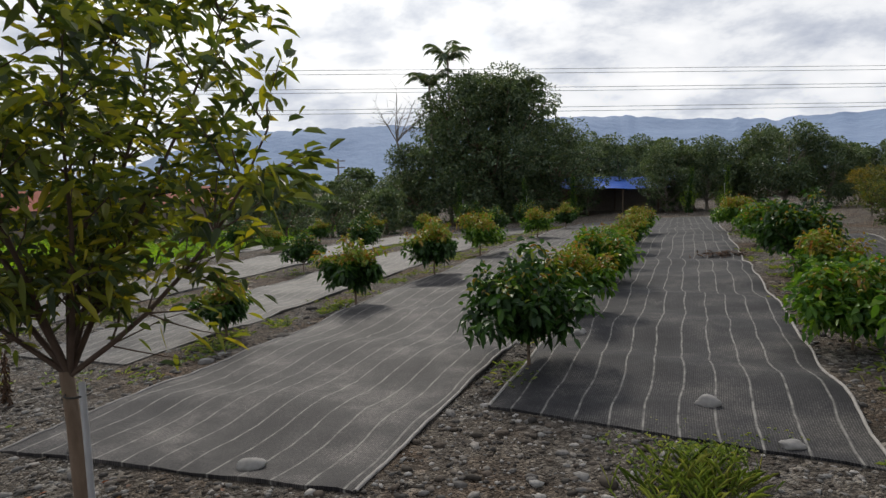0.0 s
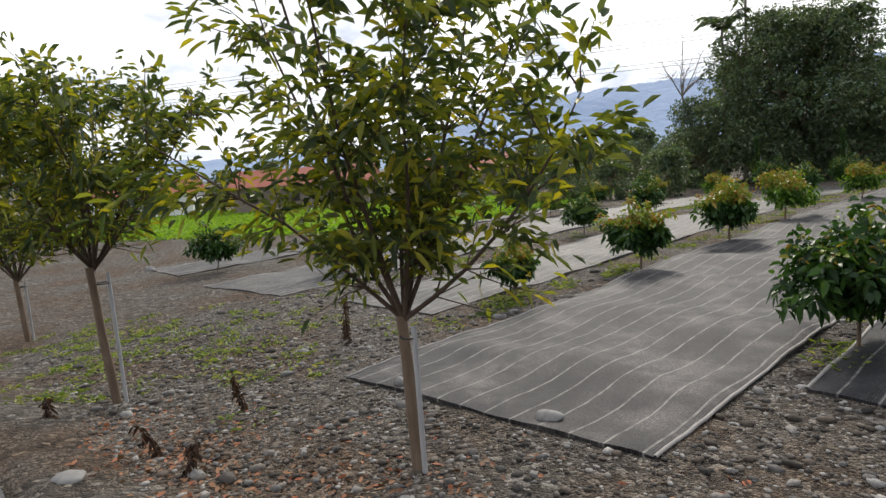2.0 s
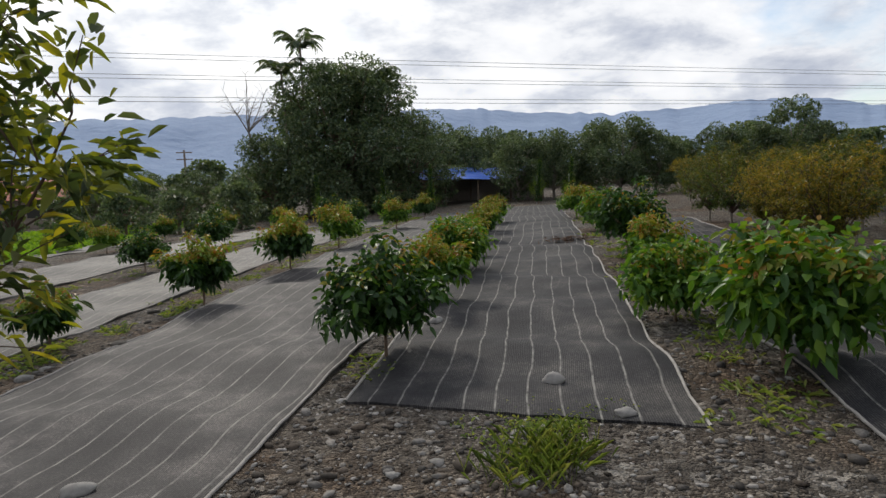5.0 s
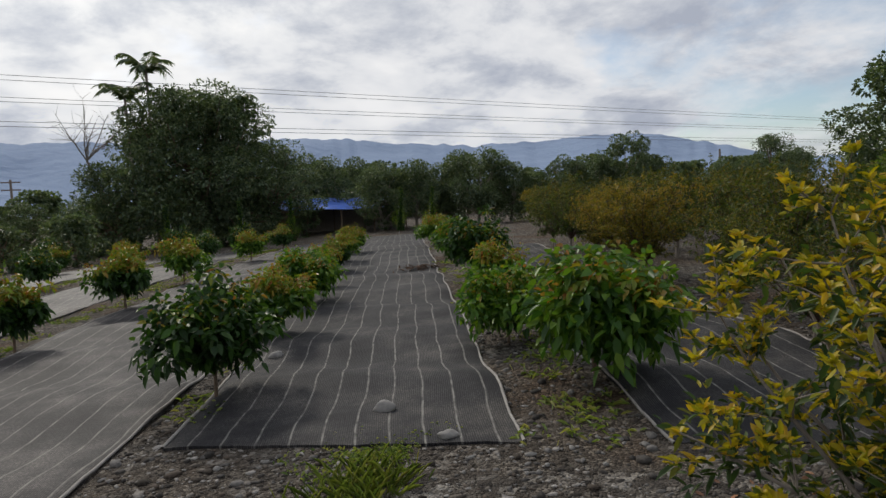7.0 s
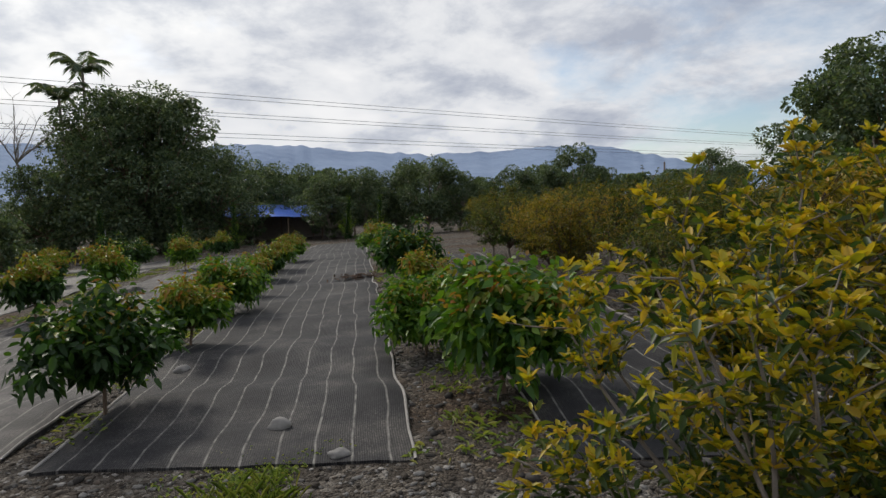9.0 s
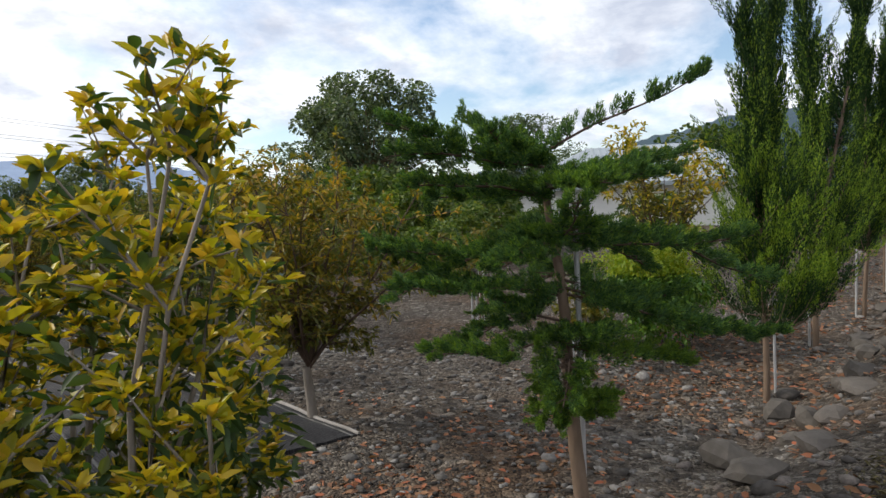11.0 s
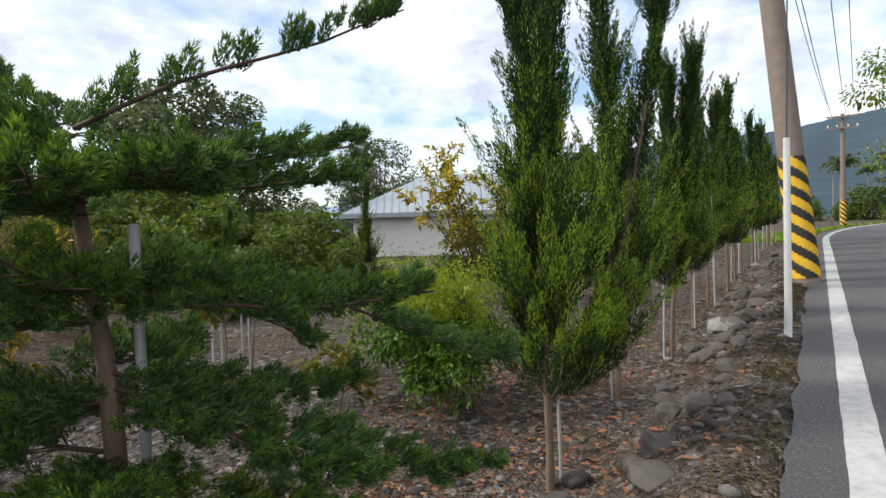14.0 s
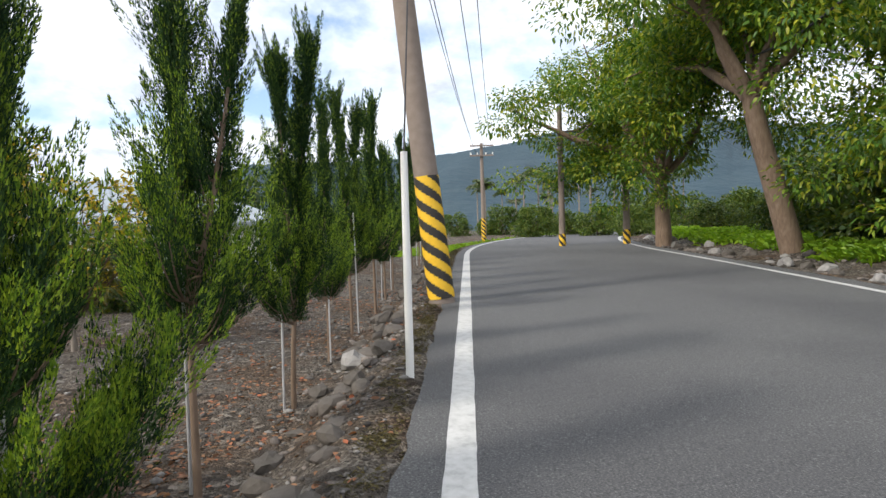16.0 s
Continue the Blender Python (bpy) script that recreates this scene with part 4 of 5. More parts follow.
def wood_tree(name, seed, height, radius, clumps, per, leaf, mat, bark=M_BARK, trunk_r=0.18, low=0.12, label="", group="woods behind the orchard", lump=(0.16, 0.36), split=False):
    rng = np.random.default_rng(seed)
    thing = empty(name, Matrix.Identity(4), label, "tree", group)
    stem, rad = limb(rng, (0, 0, -0.3), (0.03, 0.02, 1), height * 0.6, trunk_r, trunk_r * 0.4, 6, 0.06)
    lines, A, W = [(stem, rad)], [], []
    for c in range(clumps):
        yaw, f = rng.uniform(0, 2 * math.pi), rng.random()
        z = height * (low + (0.95 - low) * f)
        rr = radius * math.sqrt(max(1 - ((f - 0.4) / 0.68) ** 2, 0.08)) * rng.uniform(0.35, 1.0)
        c0 = Vector((math.cos(yaw) * rr, math.sin(yaw) * rr, z))
        if c % 3 == 0:
            i = int(rng.integers(2, 6))
            lines.append(([stem[i], stem[i].lerp(c0, 0.6) - Vector((0, 0, 0.1)), c0], [trunk_r * 0.35, trunk_r * 0.2, trunk_r * 0.06]))
        u = rng.normal(size=(per, 3)); u /= np.linalg.norm(u, axis=1, keepdims=True)
        size = radius * rng.uniform(*lump)
        A.append(u * (rng.uniform(0.55, 1, (per, 1)) ** 0.5) * size * np.array([1, 1, 0.75]) + np.array(c0)); W.append(u + np.array([0, 0, 0.3]))
    A, W = np.concatenate(A), np.concatenate(W)
    A[:, 2] = np.maximum(A[:, 2], 0.15)
    part("trunk", tubes("trunk", lines[:1] if split else lines, 6), bark, thing)
    if split:
        boughs([[ln] for ln in lines[1:]], bark, thing, 5)
    part("crown", blades("crown", A, W + rng.normal(size=W.shape) * 0.5, leaf, leaf * 0.62, rng, 0.15, 0.3), mat, thing)
    return thing


def place_tree(ob, x, y, turn, size, used, key, label):
    if key in used:
        ob = put(ob, x, y, turn, size)
    else:
        used.add(key)
        ob.matrix_basis = at_ground(x, y, turn); ob.scale = (size,) * 3
    return tagged(ob, label)


def build_woods():
    rng = random.Random(5)
    big = wood_tree("large_tree", 91, 9.8, 5.2, 380, 180, 0.19, M_WOOD_HAZED, trunk_r=0.35, low=0.08, lump=(0.10, 0.25), split=True)
    big.matrix_basis = at_ground(1.6, 40.4)
    tagged(big, "huge dark broadleaf tree with dense rounded crown", "tree", "woods behind the orchard")
    side = wood_tree("broadleaf_tree", 92, 6.4, 3.0, 80, 190, 0.17, M_WOOD_HAZED, trunk_r=0.25, low=0.04)
    used = set()
    place_tree(side, 6.3, 41, 20, 1.0, used, "s", "dark broadleaf tree with rounded crown")
    place_tree(side, -3.4, 41, 190, 0.85, used, "s", "dark broadleaf tree with rounded crown")
    k1 = wood_tree("orchard_tree", 93, 4.6, 2.4, 60, 190, 0.15, M_WOOD_HAZED, M_BARK_GREY, 0.13, 0.30)
    k2 = wood_tree("orchard_tree", 94, 5.2, 2.2, 60, 190, 0.15, M_WOOD_HAZED, M_BARK_GREY, 0.13, 0.08)
    for i in range(12):
        x = 8.0 + 1.9 * i
        y = 40.0 - 0.02 * (x - 8) ** 2 + rng.uniform(-1.0, 1.5) + (7.0 if i < 3 else 0.0)
        place_tree((k1, k2)[i % 2], x, y, rng.uniform(0, 360), rng.uniform(0.72, 1.2), used, i % 2, "dark fruit tree with spreading limbs")
    for i in range(8):
        x = -16 + 2.5 * i + rng.uniform(-0.6, 0.6)
        place_tree((k1, k2)[i % 2], x, 44 + rng.uniform(-2, 3), rng.uniform(0, 360), rng.uniform(0.6, 0.9), used, i % 2, "dark fruit tree with spreading limbs")
    for i in range(9):
        place_tree((k1, k2)[i % 2], 27 + 3.2 * i, 34 - 2.6 * i + rng.uniform(-1, 1), rng.uniform(0, 360), rng.uniform(0.55, 0.75), used, i % 2, "dark fruit tree with spreading limbs")
    for x, y in ((13.0, 38.9),):
        place_tree(k1, x, y, rng.uniform(0, 360), rng.uniform(0.85, 0.95), used, 0, "dark fruit tree with bare lower limbs")
    cone = cypress(31, 2.6, 0.62, 1, 0.1, 60, 24, 0.05)
    for i, x in enumerate((-4.0, 0.0, 3.6, 6.2, 12.5, 14.4)):
        place_tree(cone, x, 33.5 - 0.1 * i, 50 * i, 1.0, used, "c", "small dark conical cypress")
        
    bam = wood_tree("bamboo_clump", 95, 6.2, 3.7, 150, 190, 0.15, M_WOOD_HAZED, M_TWIG, 0.12, 0.1, lump=(0.09, 0.22), split=True)
    bam.matrix_basis = at_ground(24.5, 10.6)
    tagged(bam, "tall dark feathery bamboo clump", "bamboo", "woods behind the orchard")
    place_tree(side, 62, 49, 20, 1.1, used, "s", "dark broadleaf tree with rounded crown")
    place_tree(side, 50, 61, 70, 0.8, used, "s", "dark broadleaf tree with rounded crown")
    place_tree(side, 34, 6.5, 70, 0.8, used, "s", "dark broadleaf tree with rounded crown")
    place_tree(side, 27, 13.5, 170, 0.85, used, "s", "dark broadleaf tree with rounded crown")


build_woods()


def house():
    along, back = Vector((0.24, -0.971, 0)), Vector((0.971, 0.24, 0))
    m = Matrix(((along.x, back.x, 0, 23.95), (along.y, back.y, 0, 4.4), (0, 0, 1, lie(23.9, 4.4)), (0, 0, 0, 1)))
    thing = empty("house", m, "single-storey white house with grey ribbed hip roof", "house")
    W, D, Hh = 9.0, 7.0, 1.42
    box("wall", (0, 0, -0.3), (W, 0.2, Hh), M_WHITE, thing)
    box("wall", (0, 0.2, -0.3), (0.2, D, Hh), M_WHITE, thing)
    box("wall", (W - 0.2, 0.2, -0.3), (W, D, Hh), M_WHITE, thing)
    box("wall", (0.2, D - 0.2, -0.3), (W - 0.2, D, Hh), M_WHITE, thing)
    o, rise = 0.4, 1.55
    e = [(-o, -o, Hh), (W + o, -o, Hh), (W + o, D + o, Hh), (-o, D + o, Hh)]
    r0, r1 = (2.6, D / 2, Hh + rise), (W - 2.6, D / 2, Hh + rise)
    bm = bmesh.new()
    vs = [bm.verts.new(v) for v in (*e, r0, r1)]
    for f in ((0, 1, 5, 4), (1, 2, 5), (2, 3, 4, 5), (3, 0, 4)):
        bm.faces.new([vs[i] for i in f])
    bm.faces.new([vs[i] for i in (3, 2, 1, 0)])
    roof = part("roof", bm, M_ROOF, thing)
    # raised seams on the front slope and the hip
    for i in range(38):
        x = -o + (W + 2 * o) * (i + 0.5) / 38
        top = min(1.0, (x + o) / (2.6 + o), (W + o - x) / (2.6 + o))
        a, b = Vector((x, -o, Hh + 0.012)), Vector((x, -o + (D / 2 + o) * top, Hh + rise * top + 0.012))
        part("seam", tubes("seam", [([a, b], [0.02, 0.02])], 4), M_ROOF, roof)
    box("fascia", (-o, -o - 0.02, Hh - 0.14), (W + o, -o + 0.02, Hh + 0.01), M_ROOF, thing)
    box("fascia", (-o - 0.02, -o + 0.02, Hh - 0.14), (-o + 0.02, D + o, Hh + 0.01), M_ROOF, thing)


house()


def shed():
    m = pose(10.8, 42.5, lie(10.8, 42.5), 0, 0, -4)
    thing = empty("tarp_shed", m, "low open shed roofed with blue tarpaulin", "shed")
    bm = bmesh.new()
    bmesh.ops.create_grid(bm, x_segments=24, y_segments=10, size=0.5)
    for v in bm.verts:
        x, y = v.co.x * 9.4, v.co.y * 4
        v.co = Vector((x, y, 2.05 + 0.20 * y + 0.14 * noise.noise((x * 0.6, y * 0.6, 2))))
    r = bmesh.ops.extrude_face_region(bm, geom=bm.faces[:])
    bmesh.ops.translate(bm, verts=[v for v in r["geom"] if isinstance(v, bmesh.types.BMVert)], vec=(0, 0, 0.02))
    part("tarpaulin", bm, M_TARP, thing)
    for x in (-4.6, -2.3, 0.0, 2.3, 4.6):
        for y in (-1.8, 1.8):
            part("post", tubes("post", [([(x, y, -0.1), (x, y, 1.95 + 0.20 * y)], [0.05, 0.05])], 6), M_BARK, thing)
    box("back_wall", (-4.6, 1.86, 0.05), (4.6, 1.94, 2.2), M_BARK_GREY, thing)


shed()


def power_pole(x, y, height, r0, r1, lean, striped=True, stick=False, arms=1, label="", facing=0.0, stripe_h=1.75, lift=0.0):
    thing = empty("power_pole", pose(x, y, lie(x, y) + lift, lean[0], lean[1], facing), label, "power pole", "power poles along the road")
    n = 24
    part("pole", tubes("pole", [([(0, 0, -0.4), (0, 0, height * 0.5), (0, 0, height)], [r0, (r0 + r1) / 2, r1])], n), M_CONCRETE, thing)
    if striped:
        # sloping bands of yellow and dark paint, laid just proud of the shaft
        V, Q, S = [], [], []
        rows, cols = 120, 40
        for j in range(rows + 1):
            z = 0.02 + stripe_h * j / rows
            r = r0 + (r1 - r0) * z / height + 0.004
            for i in range(cols):
                a = 2 * math.pi * i / cols
                V.append((r * math.cos(a), r * math.sin(a), z))
        for j in range(rows):
            for i in range(cols):
                Q.append((j * cols + i, j * cols + (i + 1) % cols, (j + 1) * cols + (i + 1) % cols, (j + 1) * cols + i))
                S.append(0 if ((j / rows * stripe_h / 0.29 + 3 * i / cols) % 1.0) < 0.5 else 1)
        part("stripes", raw_mesh("stripes", V, Q, S), [M_YELLOW, M_BLACK], thing, "yellow and black warning stripes")
    for k in range(arms):
        z = height - 0.25 - 0.7 * k
        box("crossarm", (-0.85, 0.05 + r1, z), (0.85, 0.14 + r1, z + 0.1), M_CONCRETE, thing)
        for xx in (-0.78, -0.3, 0.3, 0.78):
            part("insulator", tubes("insulator", [([(xx, 0.1 + r1, z + 0.1), (xx, 0.1 + r1, z + 0.16), (xx, 0.1 + r1, z + 0.2), (xx, 0.1 + r1, z + 0.26)], [0.03, 0.06, 0.035, 0.05])], 8), M_WHITE, thing)
    return thing


power_pole(14.02, -5.80, 9.0, 0.19, 0.12, (-5.5, 0), label="leaning brown concrete power pole with yellow and black stripes", facing=-20, lift=0.1)
power_pole(47.2, -20.0, 7.2, 0.17, 0.11, (0, 0), label="concrete power pole with crossarm and striped base", facing=70, arms=2)
power_pole(26.4, -17.6, 6.6, 0.14, 0.10, (0, 0), label="slim concrete pole with striped base behind a tree", facing=-20, arms=0, stripe_h=0.6)
power_pole(26.6, -14.85, 5.4, 0.13, 0.09, (0, 0), label="slim concrete pole with striped base beside the road", facing=-20, arms=0, stripe_h=0.5)


def guy_marker():
    thing = empty("guy_wire", pose(10.36, -4.32, lie(10.36, -4.32) + 0.06), "guy wire with white plastic guard on the verge", "guy wire")
    part("guard", tubes("guard", [([(0, 0, -0.15), (-0.02, 0.0, 0.1), (0.0, -0.01, 1.72)], [0.035, 0.033, 0.028])], 10), M_WHITE, thing, "white plastic guard")
    part("wire", tubes("wire", [([(0.0, -0.01, 1.7), (3.7, -1.35, 8.3)], [0.008, 0.008])], 5), M_WIRE, thing)


guy_marker()


def mountains():
    # the blue of distance haze is put into both ranges' colours
    M = noisy("haze_blue_far_forest", spread((0.16, 0.22, 0.33), (0.22, 0.29, 0.42), (0.27, 0.35, 0.48)), scale=0.006, bump=0.6, bump_scale=0.02, dist=20, rough=1.0)
    M2 = noisy("haze_blue_forest_hill", spread((0.022, 0.045, 0.065), (0.035, 0.062, 0.082), (0.055, 0.082, 0.095)), scale=0.012, bump=0.6, bump_scale=0.04, dist=10, rough=1.0)

    def ridge(name, a0, a1, dist, crest, mat, depth):
        V, Q, n, rows = [], [], 520, 10
        for i in range(n + 1):
            a = radians(a0 + (a1 - a0) * i / n)
            h = crest(a0 + (a1 - a0) * i / n)
            for j in range(rows + 1):
                k = j / rows
                d = dist - depth * (1 - k)
                spur = 1 + 0.25 * noise.noise((i * 0.05, k * 2, dist)) * math.sin(math.pi * k)
                V.append((math.sin(a) * d * 1.0, math.cos(a) * d, -5 + h * k ** 0.9 * spur))
        c = rows + 1
        Q = [(i * c + j, (i + 1) * c + j, (i + 1) * c + j + 1, i * c + j + 1) for i in range(n) for j in range(rows)]
        me = raw_mesh(name, V, Q)
        return tagged(part(name, me, mat, smooth_faces=True), "far forested mountain range, blue haze painted into its colour", "mountains", kind="structure")

    def far(a):
        return 288 + 10 * noise.noise((a * 0.22, 2, 0)) + 8 * noise.noise((a * 0.7, 5, 0)) + 8 * noise.noise((a * 1.1, 7, 0)) + 3 * noise.noise((a * 2.9, 11, 0)) + 38 * math.exp(-((a - 10) / 6) ** 2) + 22 * math.exp(-((a + 9) / 6) ** 2) - 20 * smooth(14, 26, a) + 16 * math.exp(-((a - 37) / 4) ** 2) - 140 * smooth(39, 54, a) - 190 * smooth(20, 34, -a)

    def right_hill(a):
        return 235 + 95 * math.exp(-((a - 126) / 14) ** 2) + 14 * noise.noise((a * 0.3, 9, 0)) + 6 * noise.noise((a * 1.5, 3, 0)) - 120 * (1 - smooth(72, 96, a))

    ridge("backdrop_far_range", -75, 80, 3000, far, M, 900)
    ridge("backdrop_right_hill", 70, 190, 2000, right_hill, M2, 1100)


mountains()


def wires():
    def cable(name, a, b, sag, r, label):
        a, b = Vector(a), Vector(b)
        pts = [a.lerp(b, k / 24) - Vector((0, 0, sag * 4 * (k / 24) * (1 - k / 24))) for k in range(25)]
        tagged(part(name, tubes(name, [(pts, [r] * 25)], 4), M_WIRE), label, "power line")
    for z in (13.75, 13.35, 11.95, 11.6, 10.0, 9.6):
        cable("power_line", (-70, 50.7, z), (140, 80.2, z), 0.4, 0.022, "thin dark power line spanning behind the orchard")
    for dx, z in ((-0.7, 8.2), (0.7, 8.2), (-0.3, 7.4), (0.3, 7.0)):
        cable("power_line", (-20, 7.2 + dx, z - 0.5), (14.06, -5.6 + dx, z + 0.4), 0.5, 0.010, "dark power line along the road")
        cable("power_line", (14.06, -5.6 + dx, z + 0.4), (47.2, -20.0 + dx, z + 0.1), 0.7, 0.012, "dark power line along the road")


wires()


def road_tree(seed, x, y, height, radius, fork_h, lean, r0, label, clumps=70, per=110, hang=0.5):
    rng = np.random.default_rng(seed)
    thing = empty("roadside_tree", at_ground(x, y), label, "tree", "trees beside the road")
    trunk, rad = limb(rng, (0, 0, -0.2), lean, fork_h, r0, r0 * 0.75, 6, 0.04)
    lines, A, W = [(trunk, rad)], [], []
    heads = []
    for k in range(7):
        yaw = k * 0.9 + rng.uniform(-0.3, 0.3)
        d = Vector((math.cos(yaw) * 0.62, math.sin(yaw) * 0.62, 1))
        pts, r = limb(rng, trunk[-1], d, (height - fork_h) * rng.uniform(0.75, 1.05), r0 * (0.72 if k < 2 else 0.45), r0 * 0.08, 7, 0.16, 0.02)
        lines.append((pts, r))
        for q in (3, 4, 5, 6):
            dd = Vector(rng.normal(size=3)); dd.z = abs(dd.z) * 0.3
            p2, r2 = limb(rng, pts[q], dd, radius * 0.5, r0 * 0.14, r0 * 0.04, 4, 0.2)
            lines.append((p2, r2))
            heads += [p2[-1], p2[2], pts[q]]
    for c in range(clumps):
        c0 = heads[c % len(heads)] + Vector(rng.normal(size=3)) * radius * 0.17 - Vector((0, 0, radius * hang * rng.random() ** 2))
        u = rng.normal(size=(per, 3)); u /= np.linalg.norm(u, axis=1, keepdims=True)
        size = radius * rng.uniform(0.14, 0.26)
        A.append(u * (rng.uniform(0.1, 1, (per, 1)) ** 0.5) * size * np.array([1, 1, 0.6]) + np.array(c0)); W.append(u + np.array([0, 0, -0.2]))
    A, W = np.concatenate(A), np.concatenate(W)
    part("trunk", tubes("trunk", lines[:1], 12), M_BARK, thing)
    boughs([lines[1 + 5 * k:6 + 5 * k] for k in range(7)], M_BARK, thing, 7)
    part("crown", blades("crown", A, W + rng.normal(size=W.shape) * 0.5, 0.145, 0.068, rng, 0.15, 0.3), M_ROADTREE, thing)
    return thing


road_tree(51, 24.2, -17.6, 10.0, 4.2, 2.6, (0.0, 0.02, 1), 0.30, "large leafy roadside tree with thick trunk", 250, 240)
road_tree(52, 17.6, -16.4, 10.0, 5.2, 4.2, (0.05, 0.30, 1), 0.30, "leaning roadside tree with forked reddish trunk", 150, 220, -0.1)
road_tree(53, 13.2, -19.0, 9.5, 4.8, 2.6, (0.0, 0.05, 1), 0.28, "dense leafy roadside tree beyond the bank", 210, 220, 0.6)

# ---- stones, weeds and litter ----
MATS = [((-2.75, 2.86), (0.17, 2.02), 29), ((0.99, 3.36), (3.31, 2.05), 30), ((4.15, 1.55), (6.12, 0.33), 15), ((-5.1, 5.95), (-3.12, 5.18), 24), ((-9.6, 7.05), (-6.75, 6.25), 22), ((-14.1, 9.1), (-12.0, 8.3), 18)]


def on_mat(x, y, grow=0.0):
    for (lx, ly), (rx, ry), length in MATS:
        ex, ey = rx - lx, ry - ly
        det = ex * ROW.y - ey * ROW.x
        px, py = x - lx, y - ly
        a, d = (px * ROW.y - py * ROW.x) / det, (ex * py - ey * px) / det
        if -grow / 2.5 < a < 1 + grow / 2.5 and -grow < d < length + grow:
            return True
    return False


def ico():
    bm = bmesh.new()
    bmesh.ops.create_icosphere(bm, subdivisions=1, radius=1.0)
    V = np.array([tuple(v.co) for v in bm.verts]); F = np.array([[v.index for v in f.verts] for f in bm.faces])
    bm.free()
    return V, F


def stones(name, count, area, size, seed, mat, label, keep, flat=0.55):
    """Loose stones past counting, joined."""
    rng = np.random.default_rng(seed)
    V0, F0 = ico()
    V, F, base, made = [], [], 0, 0
    while made < count:
        x, y = rng.uniform(area[0], area[1]), rng.uniform(area[2], area[3])
        u, s = along_across(x, y)
        made += 1
        if not keep(x, y, u, s):
            continue
        r = size * math.exp(rng.normal() * 0.5)
        a = rng.uniform(0, 6.28)
        v = V0 * (1 + rng.uniform(-0.28, 0.28, (12, 1))) * r * np.array([rng.uniform(0.8, 1.5), rng.uniform(0.6, 1.0), flat * rng.uniform(0.6, 1.1)])
        c, sn = math.cos(a), math.sin(a)
        v = np.stack([v[:, 0] * c - v[:, 1] * sn + x, v[:, 0] * sn + v[:, 1] * c + y, v[:, 2] + lie(x, y) + r * 0.12], 1)
        V.append(v); F.append(F0 + base); base += 12
    me = raw_mesh(name, np.concatenate(V), np.concatenate(F))
    return tagged(part(name, me, mat), label, "stones", kind="stuff")


def island_stone(name, stops):
    m, t, bs = material(name, 0.9)
    g = node(t, "ShaderNodeNewGeometry")
    r = ramp(t, stops, g.outputs["Random Per Island"])
    co = node(t, "ShaderNodeTexCoord")
    n = node(t, "ShaderNodeTexNoise", Scale=45.0, Detail=5.0)
    t.links.new(co.outputs["Object"], n.inputs["Vector"])
    f = ramp(t, [(0.35, (0.7, 0.7, 0.7)), (0.65, (1.15, 1.15, 1.15))], n.outputs[0])
    mul = node(t, "ShaderNodeMixRGB"); mul.blend_type = "MULTIPLY"; mul.inputs[0].default_value = 1.0
    t.links.new(r.outputs[0], mul.inputs[1]); t.links.new(f.outputs[0], mul.inputs[2]); t.links.new(mul.outputs[0], bs.inputs["Base Color"])
    bp = node(t, "ShaderNodeBump", Strength=0.4, Distance=0.006)
    t.links.new(n.outputs[0], bp.inputs["Height"]); t.links.new(bp.outputs[0], bs.inputs["Normal"])
    return m


M_GRAVEL = island_stone("loose_gravel", spread((0.035, 0.031, 0.028), (0.065, 0.058, 0.052), (0.105, 0.097, 0.09), (0.16, 0.15, 0.142), (0.27, 0.26, 0.245)))
M_SHARD = island_stone("stone_chips", spread((0.03, 0.025, 0.02), (0.09, 0.07, 0.055), (0.17, 0.15, 0.13), (0.34, 0.32, 0.30)))
M_RUBBLE = island_stone("rubble_stone", spread((0.05, 0.045, 0.042), (0.09, 0.08, 0.072), (0.14, 0.12, 0.108), (0.21, 0.18, 0.16)))
stones("gravel", 21000, (-7.5, 9.0, -2.0, 8.5), 0.016, 1, M_GRAVEL, "small grey and brown stones strewn over soil", lambda x, y, u, s: s > 0.5 and not on_mat(x, y, 0.03))
stones("gravel", 16000, (5.0, 22.0, -10.0, 3.5), 0.015, 2, M_GRAVEL, "small grey and brown stones strewn over soil", lambda x, y, u, s: 0.45 < s < 6 and not on_mat(x, y, 0.03))
stones("gravel", 12000, (-6.0, 3.5, 0.0, 4.0), 0.013, 5, M_SHARD, "pale stone chips and brown shards on soil", lambda x, y, u, s: s > 0.5 and not on_mat(x, y, 0.02), 0.4)
stones("rubble", 9000, (5.2, 30.0, -13.0, 0.0), 0.028, 3, M_RUBBLE, "broken grey and brown rubble on the verge", lambda x, y, u, s: 0.65 < s < 1.75 and u > -3.5)
stones("rubble", 9000, (4.0, 40.0, -22.0, -8.0), 0.05, 4, M_RUBBLE, "pale broken rubble beside the road", lambda x, y, u, s: -8.1 < s + bend(u) < -6.75)


def rock(x, y, size, seed, mat, label, group="", flat=0.6, turn=0.0, sink=0.25):
    bm = bmesh.new()
    bmesh.ops.create_icosphere(bm, subdivisions=2 if group else 3, radius=1.0)
    for v in bm.verts:
        p = v.co.copy()
        k = 1 + 0.30 * noise.noise(p * 1.1 + Vector((seed, 0, 0))) + (0.30 if group else 0.10) * noise.noise(p * 2.3 + Vector((0, seed, 0)))
        v.co = Vector((p.x * k * size, p.y * k * size * 0.72, max(p.z * k, -0.6) * size * flat))
    z = mat_height((x, y), 1, 0) if on_mat(x, y) else lie(x, y)
    ob = part("rock", bm, mat)
    for f in ob.data.polygons:
        f.use_smooth = not group
    ob.matrix_basis = pose(x, y, z + size * flat * (0.6 - sink), 0, 0, turn)
    return tagged(ob, label, "rock", group)


